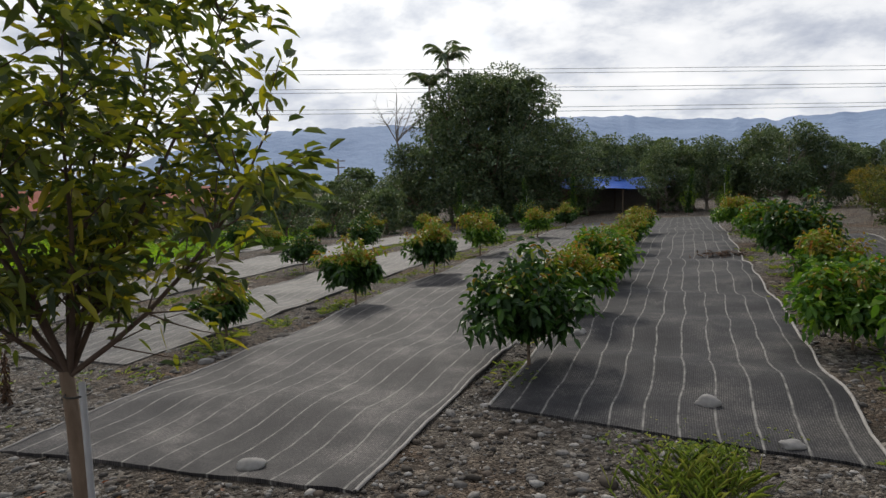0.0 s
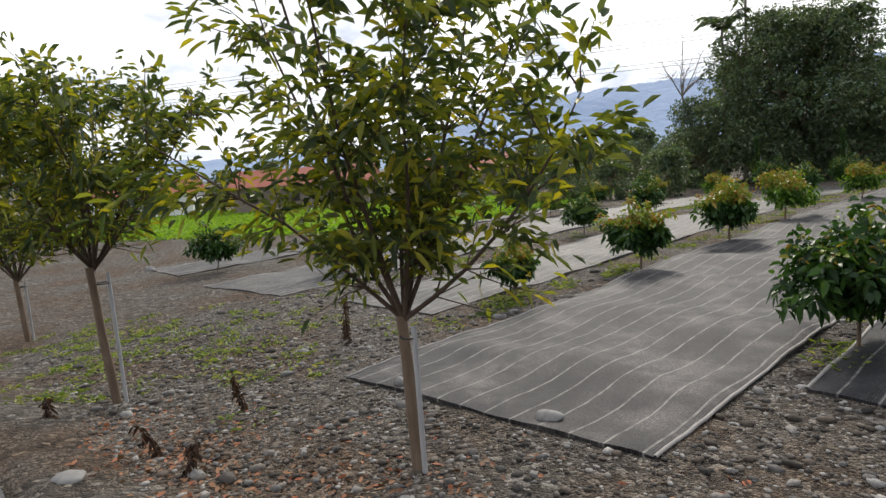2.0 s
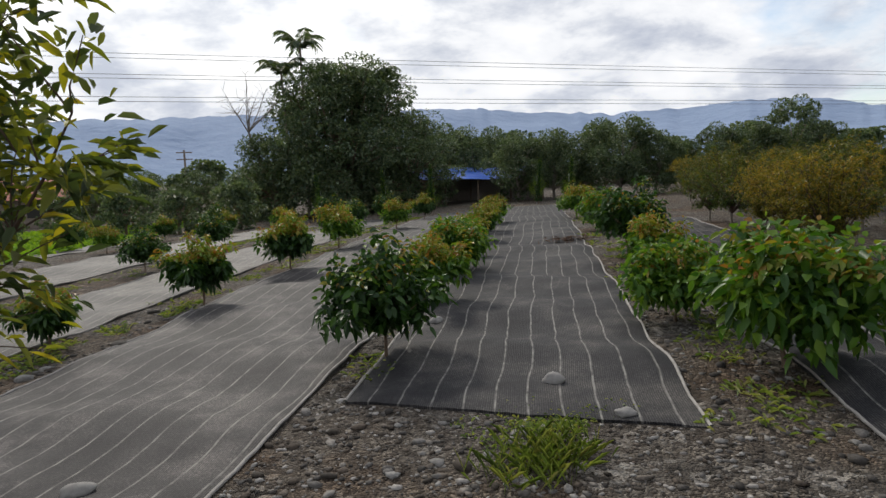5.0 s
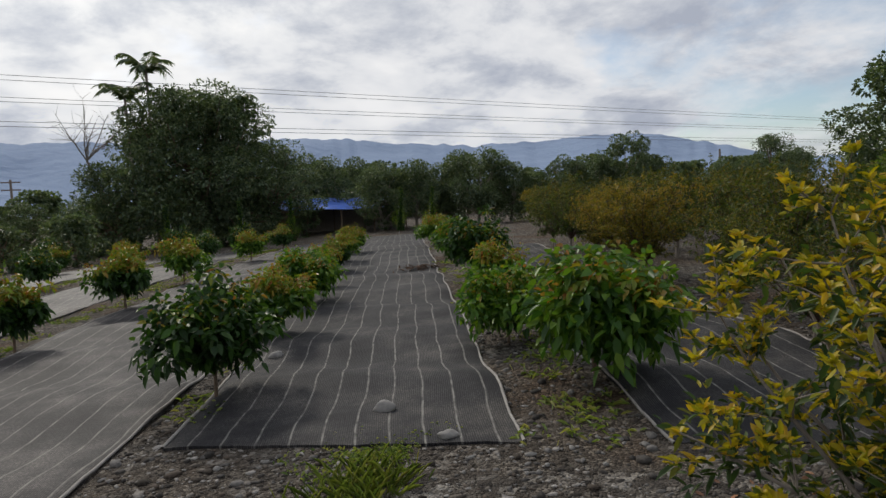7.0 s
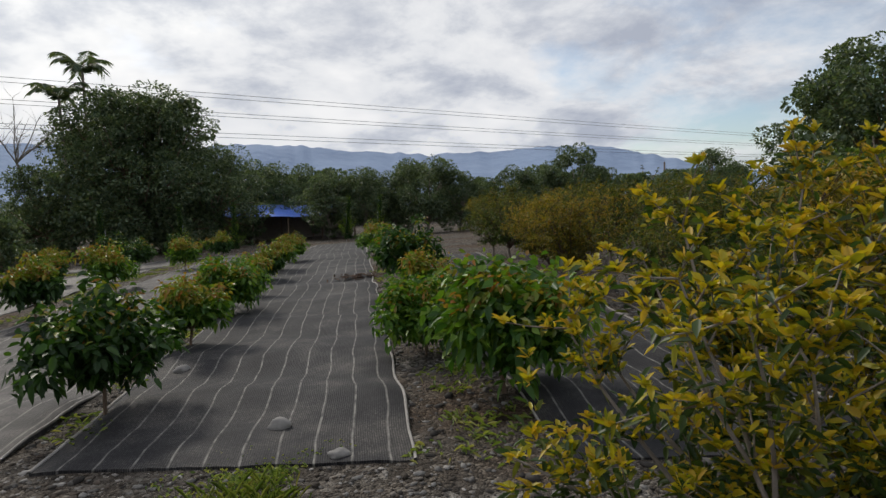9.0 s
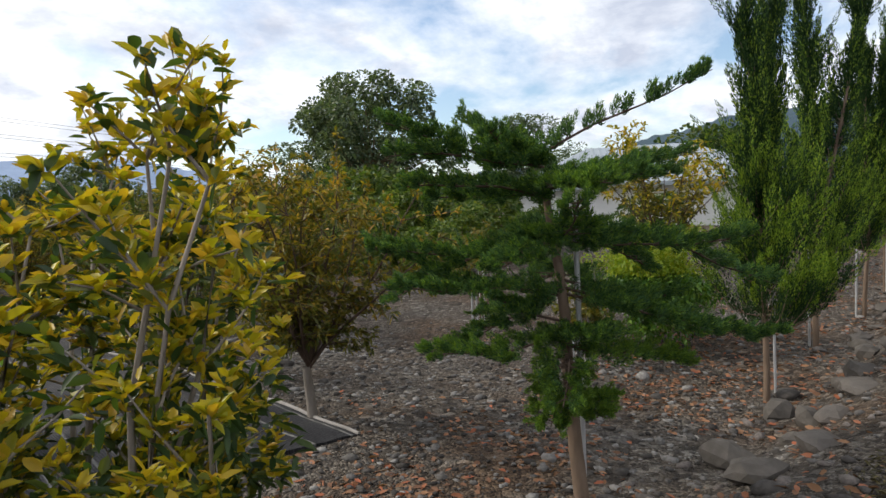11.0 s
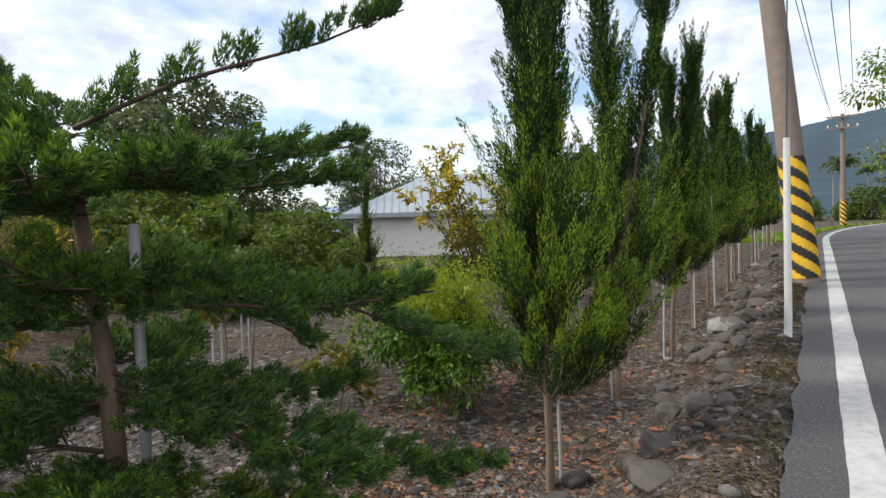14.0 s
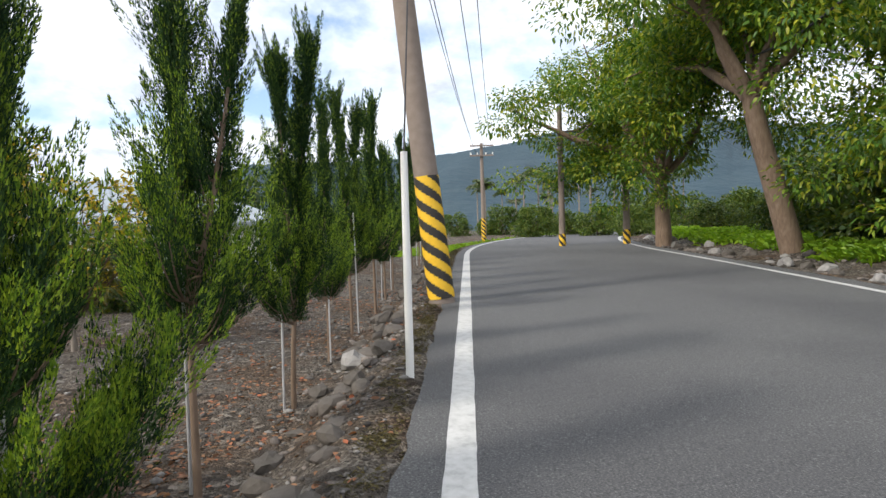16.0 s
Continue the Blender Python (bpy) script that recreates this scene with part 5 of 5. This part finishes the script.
rock(-0.62, 2.42, 0.10, 1, M_STONE, "pale flat stone on the weed mat's corner", flat=0.45)
rock(2.65, 3.17, 0.09, 2, M_STONE, "pale grey stone on the weed mat", flat=0.7, turn=-20)
rock(2.90, 2.41, 0.075, 3, M_STONE, "flat grey stone at the weed mat's edge", flat=0.5)
rock(-1.63, 6.24, 0.09, 4, M_STONE_BROWN, "brown stone beside the weed mat", flat=0.5)
rock(2.08, 5.62, 0.09, 5, M_STONE, "grey stone at the weed mat's edge", flat=0.6)
rock(-2.07, 2.76, 0.06, 6, M_STONE, "small white stone on soil", flat=0.7)
rock(-3.05, 0.46, 0.11, 8, M_STONE, "pale flat stone on the soil beside the road", flat=0.3, turn=15, sink=0.4)
rock(-2.30, 1.02, 0.06, 9, M_STONE_BROWN, "dark angular stone on soil", flat=0.7)
rock(-2.55, 0.98, 0.06, 10, M_STONE, "small grey stone on soil", flat=0.5)
rock(-14.1, 9.1, 0.16, 7, M_STONE, "pale stone on the weed mat's corner", flat=0.6)


def verge_rocks():
    rng = random.Random(12)
    for i in range(46):
        u = -2.6 + i * 0.42 + rng.uniform(-0.2, 0.2)
        s = 0.95 + rng.uniform(-0.2, 0.45) + (0.1 if i % 3 else -0.05)
        p = LINE_AT + LINE_DIR * u + SIDE * s
        rock(p.x, p.y, rng.uniform(0.07, 0.22), 20 + i, M_STONE_BROWN if rng.random() < 0.97 else M_STONE, "rough broken rock on the road's stony verge", "rocks on the verge", rng.uniform(0.45, 0.75), rng.uniform(0, 360))
    for i in range(17):
        u = -2.2 + i * 0.62 + rng.uniform(-0.2, 0.2)
        p = LINE_AT + LINE_DIR * u + SIDE * (0.95 + rng.uniform(-0.16, 0.16))
        rock(p.x, p.y, rng.uniform(0.10, 0.21), 220 + i, M_STONE_EDGE, "large flat weathered stone in the road's edging", "edging stones along the road", rng.uniform(0.32, 0.5), rng.uniform(-60, 30), 0.62)
    for i in range(36):
        u = 4 + i * 0.75 + rng.uniform(-0.3, 0.3)
        p = LINE_AT + LINE_DIR * u + SIDE * (-7.4 + rng.uniform(-0.45, 0.45) - bend(u))
        rock(p.x, p.y, rng.uniform(0.10, 0.26), 90 + i, M_STONE if rng.random() < 0.6 else M_STONE_BROWN, "pale boulder in the low bank across the road", "rocks across the road", rng.uniform(0.5, 0.8), rng.uniform(0, 360))


verge_rocks()


def tufts(name, spots, seed, mat, label, length=0.2, width=0.008, per=24, radius=0.12, up=1.0, category="weeds", droop=0.5):
    rng = np.random.default_rng(seed)
    at, way = [], []
    for x, y, k in spots:
        for _ in range(per):
            a, r = rng.uniform(0, 6.28), radius * k * math.sqrt(rng.random())
            px, py = x + r * math.cos(a), y + r * math.sin(a)
            at.append((px, py, lie(px, py)))
            b = rng.uniform(0, 6.28)
            way.append((math.cos(b) * 0.7, math.sin(b) * 0.7, up * rng.uniform(0.5, 1.4)))
    me = blades(name, at, way, length, width, rng, 0.1, droop)
    return tagged(part(name, me, mat), label, category, kind="stuff")


def weeds():
    rng = random.Random(9)
    tufts("grass_clump", [(2.20 + rng.gauss(0, 0.18), 1.92 + rng.gauss(0, 0.13), 1.0) for _ in range(20)], 1, M_GRASS, "clump of long green grass on stony soil", 0.26, 0.006, 14, 0.16, 1.3, "weeds", 0.35)
    tufts("leafy_weeds", [(2.35 + rng.gauss(0, 0.22), 2.45 + rng.gauss(0, 0.13), 1.0) for _ in range(40)], 2, M_GRASS, "low leafy green weeds beside a stone", 0.06, 0.02, 18, 0.13, 1.0)
    rows = []
    for (bx, by), n in (((1.2, 4.0), 22), ((-2.6, 5.2), 24), ((3.9, 2.0), 16), ((-5.8, 7.5), 20)):
        for i in range(n * 3):
            d = rng.random() ** 1.2 * n
            rows.append((bx + 0.31 * d + rng.gauss(0, 0.2), by + 0.951 * d + rng.gauss(0, 0.2), rng.uniform(0.6, 1.5)))
    tufts("row_weeds", [r for r in rows if not on_mat(r[0], r[1], -0.08)], 3, M_GRASS, "low green weeds between the mats", 0.12, 0.02, 24, 0.2, 0.8)
    tufts("row_weeds", [(x, y, k) for x, y, k in [(rng.uniform(-9, -2.4), rng.uniform(1.5, 7), rng.uniform(0.4, 1.4)) for _ in range(60)] + [(rng.gauss(-6.0, 1.3), rng.gauss(3.2, 0.8), rng.uniform(0.4, 1.2)) for _ in range(90)] if not on_mat(x, y, 0.1)], 4, M_GRASS, "scattered low yellow-green weeds on soil", 0.09, 0.022, 20, 0.2, 0.7)
    tufts("verge_moss", [(p.x, p.y, 1) for p in [LINE_AT + LINE_DIR * rng.uniform(-4, 24) + SIDE * rng.gauss(0.48, 0.07) for _ in range(420)]], 5, M_MOSS, "brown moss and dry grass along the asphalt edge", 0.05, 0.008, 22, 0.12, 0.7)
    tufts("field_grass", [(rng.uniform(-60, -9), rng.uniform(17, 46), 1) for _ in range(5200)], 6, M_FIELD, "bright green grass field beyond the orchard", 0.5, 0.12, 9, 0.8, 0.9, "grass")
    tufts("roadside_grass", [(p.x, p.y, 1) for p in [LINE_AT + LINE_DIR * u + SIDE * (-8.2 - abs(rng.gauss(0, 5)) - bend(u)) for u in [rng.uniform(2, 75) for _ in range(3600)]]], 7, M_FIELD, "green grass and low plants across the road", 0.45, 0.09, 16, 0.5, 1.0, "grass")
    tufts("roadside_grass", [(p.x, p.y, 1) for p in [LINE_AT + LINE_DIR * u + SIDE * (rng.uniform(0.9, 5) - bend(u)) for u in [rng.uniform(24, 70) for _ in range(900)]]], 8, M_FIELD, "green and yellow grass along the road", 0.35, 0.06, 16, 0.5, 1.0, "grass")
    litter = [(p.x, p.y, 1) for p in [Vector((rng.gauss(8.6, 1.8), rng.gauss(-1.7, 0.8), 0)) for _ in range(150)]] + [(rng.gauss(-2.5, 1.5), rng.gauss(1.0, 0.6), 1) for _ in range(130)] + [(rng.uniform(3, 7), rng.uniform(-1, 1), 1) for _ in range(60)] + [(p.x, p.y, 1) for p in [LINE_AT + LINE_DIR * rng.uniform(-1, 12) + SIDE * rng.uniform(0.7, 3.2) for _ in range(170)]]
    tufts("leaf_litter", [(x, y, k) for x, y, k in litter if along_across(x, y)[1] > 0.5 and not on_mat(x, y, 0.05)], 9, M_DRY_LEAF, "reddish brown fallen leaves on soil", 0.06, 0.03, 14, 0.3, 0.05, "leaves", 0.0)


M_MOSS = leafy("verge_moss", spread((0.05, 0.045, 0.02), (0.09, 0.075, 0.025), (0.14, 0.11, 0.04)), through_light=0.1)
M_DRY_LEAF = leafy("fallen_leaf", spread((0.10, 0.05, 0.03), (0.18, 0.09, 0.05), (0.28, 0.15, 0.08), (0.32, 0.10, 0.05)), through_light=0.1, rough=0.8)
weeds()


def dry_plant(x, y, height, seed):
    rng = np.random.default_rng(seed)
    thing = empty("dry_plant", at_ground(x, y), "dead brown shrivelled plant standing on soil", "dry plant", "dead plants on the bare soil")
    stem, rad = limb(rng, (0, 0, -0.03), (0.05, 0, 1), height * 1.15, 0.014, 0.005, 5, 0.08)
    part("stem", tubes("stem", [(stem, rad)], 5), M_BARK_DARK, thing)
    at = [tuple(stem[i % 5].lerp(stem[i % 5 + 1], rng.random()) + Vector(rng.normal(size=3)) * 0.012) for i in range(70)]
    part("withered_foliage", blades("withered_foliage", at, rng.normal(size=(70, 3)) * 0.45 + np.array([0, 0, -0.5]), 0.055, 0.020, rng, 0.4, 0.4), M_WITHER, thing)


M_WITHER = leafy("withered_leaf", spread((0.03, 0.018, 0.012), (0.07, 0.035, 0.022), (0.11, 0.06, 0.035)), through_light=0.1, rough=0.8)
for k, (x, y, h) in enumerate(((-3.48, 3.9, 0.52), (-3.16, 1.99, 0.36), (-3.07, 1.09, 0.30), (-2.61, 0.94, 0.26), (-3.7, 4.1, 0.25), (-4.6, 1.2, 0.2))):
    dry_plant(x, y, h, 60 + k)


def debris():
    rng = np.random.default_rng(4)
    n = 160
    x, y = 6.15, 11.8
    at = np.stack([x + rng.normal(size=n) * 0.28, y + rng.normal(size=n) * 0.10, np.full(n, mat_height((x, y), 1, 0) + 0.02) + rng.random(n) * 0.06], 1)
    tagged(part("leaf_heap", blades("leaf_heap", at, rng.normal(size=(n, 3)) * np.array([1, 1, 0.3]), 0.16, 0.03, rng, 0.1, 0.1), M_WITHER), "dark heap of withered stalks on the weed mat", "plant debris", kind="stuff")


debris()


def palm(x, y, height, seed, fronds=13, label="tall slender betel palm with feathery crown", frond=1.7, group="palms"):
    rng = np.random.default_rng(seed)
    thing = empty("palm", at_ground(x, y), label, "palm", group)
    stem, rad = limb(rng, (0, 0, -0.2), (0.02, 0, 1), height, 0.11, 0.07, 8, 0.015)
    part("trunk", tubes("trunk", [(stem, rad)], 8), M_BARK_GREY, thing)
    at, way, lines = [], [], []
    for k in range(fronds):
        a = 2 * math.pi * k / fronds + rng.uniform(-0.2, 0.2)
        pts = []
        rise = rng.uniform(0.7, 1.5)
        for j in range(9):
            f = j / 8
            pts.append(stem[-1] + Vector((math.cos(a) * frond * f * 0.85, math.sin(a) * frond * f * 0.85, frond * (rise * f - 0.85 * f * f))))
        lines.append((pts, [0.025 * (1 - j / 9) + 0.004 for j in range(9)]))
        for j in range(1, 9):
            d = (pts[j] - pts[j - 1]).normalized()
            o = d.cross(Vector((0, 0, 1))).normalized()
            for sgn in (-1, 1):
                for q in (0.0, 0.33, 0.66):
                    at.append(tuple(pts[j - 1].lerp(pts[j], q))); way.append(tuple(d * 0.7 + o * sgn + Vector((0, 0, -0.25))))
    part("crown_frame", tubes("crown_frame", lines, 4), M_TWIG, thing)
    part("crown", blades("crown", at, way, frond * 0.34, 0.07, rng, 0.1, 0.3), M_WOOD_HAZED, thing)
    return thing


palm(-0.9, 40.2, 11.2, 1, 10); palm(-2.0, 40.4, 9.6, 2, 9); palm(3.4, 40.2, 8.7, 3, 10)
first_palm = palm(52, -32, 6.5, 7, 11, "areca palm in a far grove", 1.6, "far palm grove")
for k in range(26):
    rr = random.Random(k)
    put(first_palm, 50 + rr.uniform(0, 45), -27 - rr.uniform(0, 26) + (k % 3) * 4, rr.uniform(0, 360), rr.uniform(0.7, 1.15))

for k, (x, y) in enumerate(((-38.5, 26.2), (-41.5, 23.4), (-40.2, 24.8))):
    put(first_palm, x, y, 70 * k, 1.35 - 0.08 * k)


def bare_tree():
    rng = np.random.default_rng(17)
    thing = empty("bare_tree", at_ground(-3.6, 42.5), "leafless tree with thin pale branches", "tree")
    stem, rad = limb(rng, (0, 0, -0.2), (-0.1, 0, 1), 6.2, 0.13, 0.07, 6, 0.06)
    lines, tips = branchy(rng, stem[-1], 8, 50, 3.4, 0.05, 9, 1.2, 0.03, wander=0.16)
    part("trunk", tubes("trunk", [(stem, rad)], 7), M_BARK_GREY, thing)
    boughs(lines, M_BARK_GREY, thing, 4)


bare_tree()


def field_pole(x, y, height, arms, label):
    thing = empty("utility_pole", at_ground(x, y), label, "utility pole", "poles beyond the orchard")
    part("pole", tubes("pole", [([(0, 0, -0.3), (0, 0, height)], [0.16, 0.11])], 10), M_CONCRETE, thing)
    for k in range(arms):
        box("crossarm", (-0.9, -0.06, height - 0.35 - 0.8 * k), (0.9, 0.06, height - 0.22 - 0.8 * k), M_CONCRETE, thing)


field_pole(-16.6, 76, 7.0, 2, "slim utility pole with two crossarms in fields")
field_pole(58.9, 54, 6.0, 0, "plain dark utility pole"); field_pole(60.2, 53, 5.0, 0, "plain dark utility pole")
field_pole(-37, 40, 9.5, 2, "tall utility pole with crossarms"); field_pole(-36.2, 43, 6.5, 0, "plain dark utility pole")


def farmhouse(x, y, turn, w, label, wall):
    thing = empty("farmhouse", pose(x, y, lie(x, y), 0, 0, turn), label, "house", "houses beyond the field")
    box("wall", (-w / 2, -3, -0.2), (w / 2, 3, 2.5), wall, thing)
    bm = bmesh.new()
    vs = [bm.verts.new(v) for v in ((-w / 2 - 0.4, -3.5, 2.4), (w / 2 + 0.4, -3.5, 2.4), (w / 2 + 0.4, 3.5, 2.4), (-w / 2 - 0.4, 3.5, 2.4), (-w / 2 - 0.4, 0, 4.0), (w / 2 + 0.4, 0, 4.0))]
    for f in ((0, 1, 5, 4), (2, 3, 4, 5), (0, 4, 3), (1, 2, 5), (0, 3, 2, 1)):
        bm.faces.new([vs[i] for i in f])
    part("roof", bm, M_RED_ROOF, thing, "red roof")
    for k in range(3):
        box("window", (-w / 2 + 1.2 + k * w / 3.2, -3.03, 0.9), (-w / 2 + 2.4 + k * w / 3.2, -3.0, 1.9), M_BLACK, thing)


farmhouse(-40, 46, 25, 13, "low grey farmhouse with red roof", M_CONCRETE)
farmhouse(-27, 56, 10, 11, "low grey farmhouse with red roof", M_CONCRETE)
farmhouse(-58, 40, 40, 12, "low white farmhouse with red roof", M_WHITE)


def far_trees():
    rng = random.Random(31)
    kind = wood_tree("far_tree", 97, 5.0, 2.8, 40, 70, 0.36, M_WOOD_HAZED, trunk_r=0.2, low=0.02, group="far trees round the fields")
    kind2 = wood_tree("far_tree", 98, 3.2, 2.6, 36, 70, 0.30, M_LEAF_SHRUB, trunk_r=0.12, low=0.02, group="far trees round the fields")
    used = set()
    spots = [(-66 + 4.6 * i + rng.uniform(-1, 1), 62 + rng.uniform(-4, 8), 0.9) for i in range(17)]
    spots += [(12 + 4 * i, 62 - 0.6 * i + rng.uniform(-3, 3), 1.0) for i in range(16)]
    spots += [(-20 + 3.2 * i, 33 + rng.uniform(-2, 2), 0.42) for i in range(6)]
    for i, (x, y, k) in enumerate(spots):
        place_tree(kind, x, y, rng.uniform(0, 360), k * rng.uniform(0.8, 1.2), used, 0, "dark rounded far tree")
    # low plants and bushes across the road and behind the house
    for i in range(26):
        u = 5 + i * 2.0
        p = LINE_AT + LINE_DIR * u + SIDE * (-10.5 - rng.uniform(0, 4) - bend(u))
        place_tree(kind2, p.x, p.y, rng.uniform(0, 360), rng.uniform(0.3, 0.7), used, 1, "low green bush across the road")
    for i in range(12):
        p = LINE_AT + LINE_DIR * (0 + 5 * i) + SIDE * (-22 - rng.uniform(0, 6) - bend(0 + 5 * i))
        place_tree(kind, p.x, p.y, rng.uniform(0, 360), rng.uniform(1.0, 1.5), used, 0, "dark tree behind the roadside plants")
    for i in range(18):
        u = 8 + 3.2 * i
        p = LINE_AT + LINE_DIR * u + SIDE * (-16.5 - rng.uniform(0, 5) - bend(u))
        place_tree(kind2, p.x, p.y, rng.uniform(0, 360), rng.uniform(0.8, 1.5), used, 1, "yellow-green shrub beyond the roadside plants")
    for x, y, k in ((18.5, -0.6, 0.4), (17.2, 4.6, 0.4), (30, 14, 1.0), (36, -2, 1.2), (20.5, 8.5, 0.7)):
        place_tree(kind2, x, y, rng.uniform(0, 360), k, used, 1, "bushy yellow-green shrub near the house")

    belt = wood_tree("far_tree", 99, 4.0, 2.6, 46, 80, 0.30, M_BELT, trunk_r=0.14, low=0.02, group="far trees beyond the road's bend")
    for i in range(20):
        a = radians(110 + 2.3 * i + rng.uniform(-0.8, 0.8))
        d = (66 if i < 4 else 52) + rng.uniform(-5, 6)
        place_tree(belt, 5.6 + d * math.sin(a), -3 + d * math.cos(a), rng.uniform(0, 360), rng.uniform(0.35, 0.8), used, 3, "olive green tree beyond the road's bend")
    for x, y, k in ((15.5, 3.2, 0.32), (16.8, 5.2, 0.42), (14.2, 4.9, 0.36), (18.6, 3.6, 0.40), (19.5, 6.5, 0.5), (13.4, 3.0, 0.26), (17.4, 2.2, 0.26), (15.0, 6.8, 0.45), (17.9, 7.6, 0.55), (20.6, 5.0, 0.4)):
        place_tree(belt, x, y, rng.uniform(0, 360), k, used, 3, "low bushy green shrub in the yard before the house")
    for i in range(14):
        a = radians(117 + 2.6 * i + rng.uniform(-0.8, 0.8))
        d = 40 + rng.uniform(-4, 4)
        place_tree(belt, 5.6 + d * math.sin(a), -3 + d * math.cos(a), rng.uniform(0, 360), rng.uniform(0.3, 0.6), used, 3, "low green shrub beside the road's bend")


M_BELT = leafy("olive_green_leaf", spread((0.035, 0.07, 0.018), (0.06, 0.105, 0.022), (0.10, 0.15, 0.03), (0.17, 0.20, 0.04)))
far_trees()


tagged(put(CYPRESSES[3], 16.6, 1.6, 40, 0.66), "small slender dark cypress beside the house", "cypress")
for x, y, k in ((15.9, 4.3, 0.5), (14.5, 3.6, 0.42), (18.0, 4.9, 0.55)):
    tagged(put(CYPRESSES[3], x, y, 90 * k, k), "small dark cypress among shrubs before the house", "cypress")
shrub_by_house = gold_shrub(16, 2.6, 1.0, 18, [M_LEAF_OLIVE, M_LEAF_GOLD], leaf=0.11, per=6, fork=0.4, tilt=40, twigs=10)
shrub_by_house.matrix_basis = at_ground(14.9, -0.95)
tagged(shrub_by_house, "orange-yellow leafy shrub in front of the house", "shrub")


def sapling(x, y, height, seed, stake_h, label):
    rng = np.random.default_rng(seed)
    thing = empty("sapling", at_ground(x, y), label, "sapling", "staked saplings")
    stem, rad = limb(rng, (0, 0, -0.04), (0.03, 0, 1), height * 0.6, 0.012, 0.007, 5, 0.06)
    part("stem", tubes("stem", [(stem, rad)], 6), M_BARK, thing)
    lines, tips = branchy(rng, stem[-1], 5, 55, height * 0.4, 0.006, 4, 0.14, 0.04)
    boughs(lines, M_TWIG, thing, 4)
    at, way = crown_points(rng, tips, 6, 0.03)
    part("foliage", blades("foliage", at, way + rng.normal(size=way.shape) * 0.6, 0.07, 0.035, rng, 0.2, 0.4), M_LEAF_OLIVE, thing)
    for k in range(2):
        part("stake", tubes("stake", [([(0.08 - 0.16 * k, 0.05, -0.1), (0.07 - 0.14 * k, 0.05, stake_h)], [0.011, 0.011])], 7), M_STAKE, thing, "pale stake")


sapling(8.51, -0.64, 0.78, 3, 0.3, "small sparse sapling with olive leaves on soil")
sapling(10.2, 0.87, 1.3, 4, 0.75, "staked young sapling with thin crown")
sapling(9.25, 0.62, 1.4, 5, 0.8, "staked young sapling with thin crown")


def thick_cable():
    a, m, c = Vector((13.0, -13.4, 6.0)), Vector((18.2, -15.6, 5.9)), Vector((26.4, -17.6, 6.4))
    pts = [a.lerp(m, k / 8) - Vector((0, 0, 0.25 * math.sin(math.pi * k / 8))) for k in range(8)] + [m.lerp(c, k / 10) - Vector((0, 0, 0.3 * math.sin(math.pi * k / 10))) for k in range(11)]
    tagged(part("telephone_cable", tubes("telephone_cable", [(pts, [0.028] * len(pts))], 6), M_WIRE), "thick black cable slung to a roadside pole", "cable")


thick_cable()
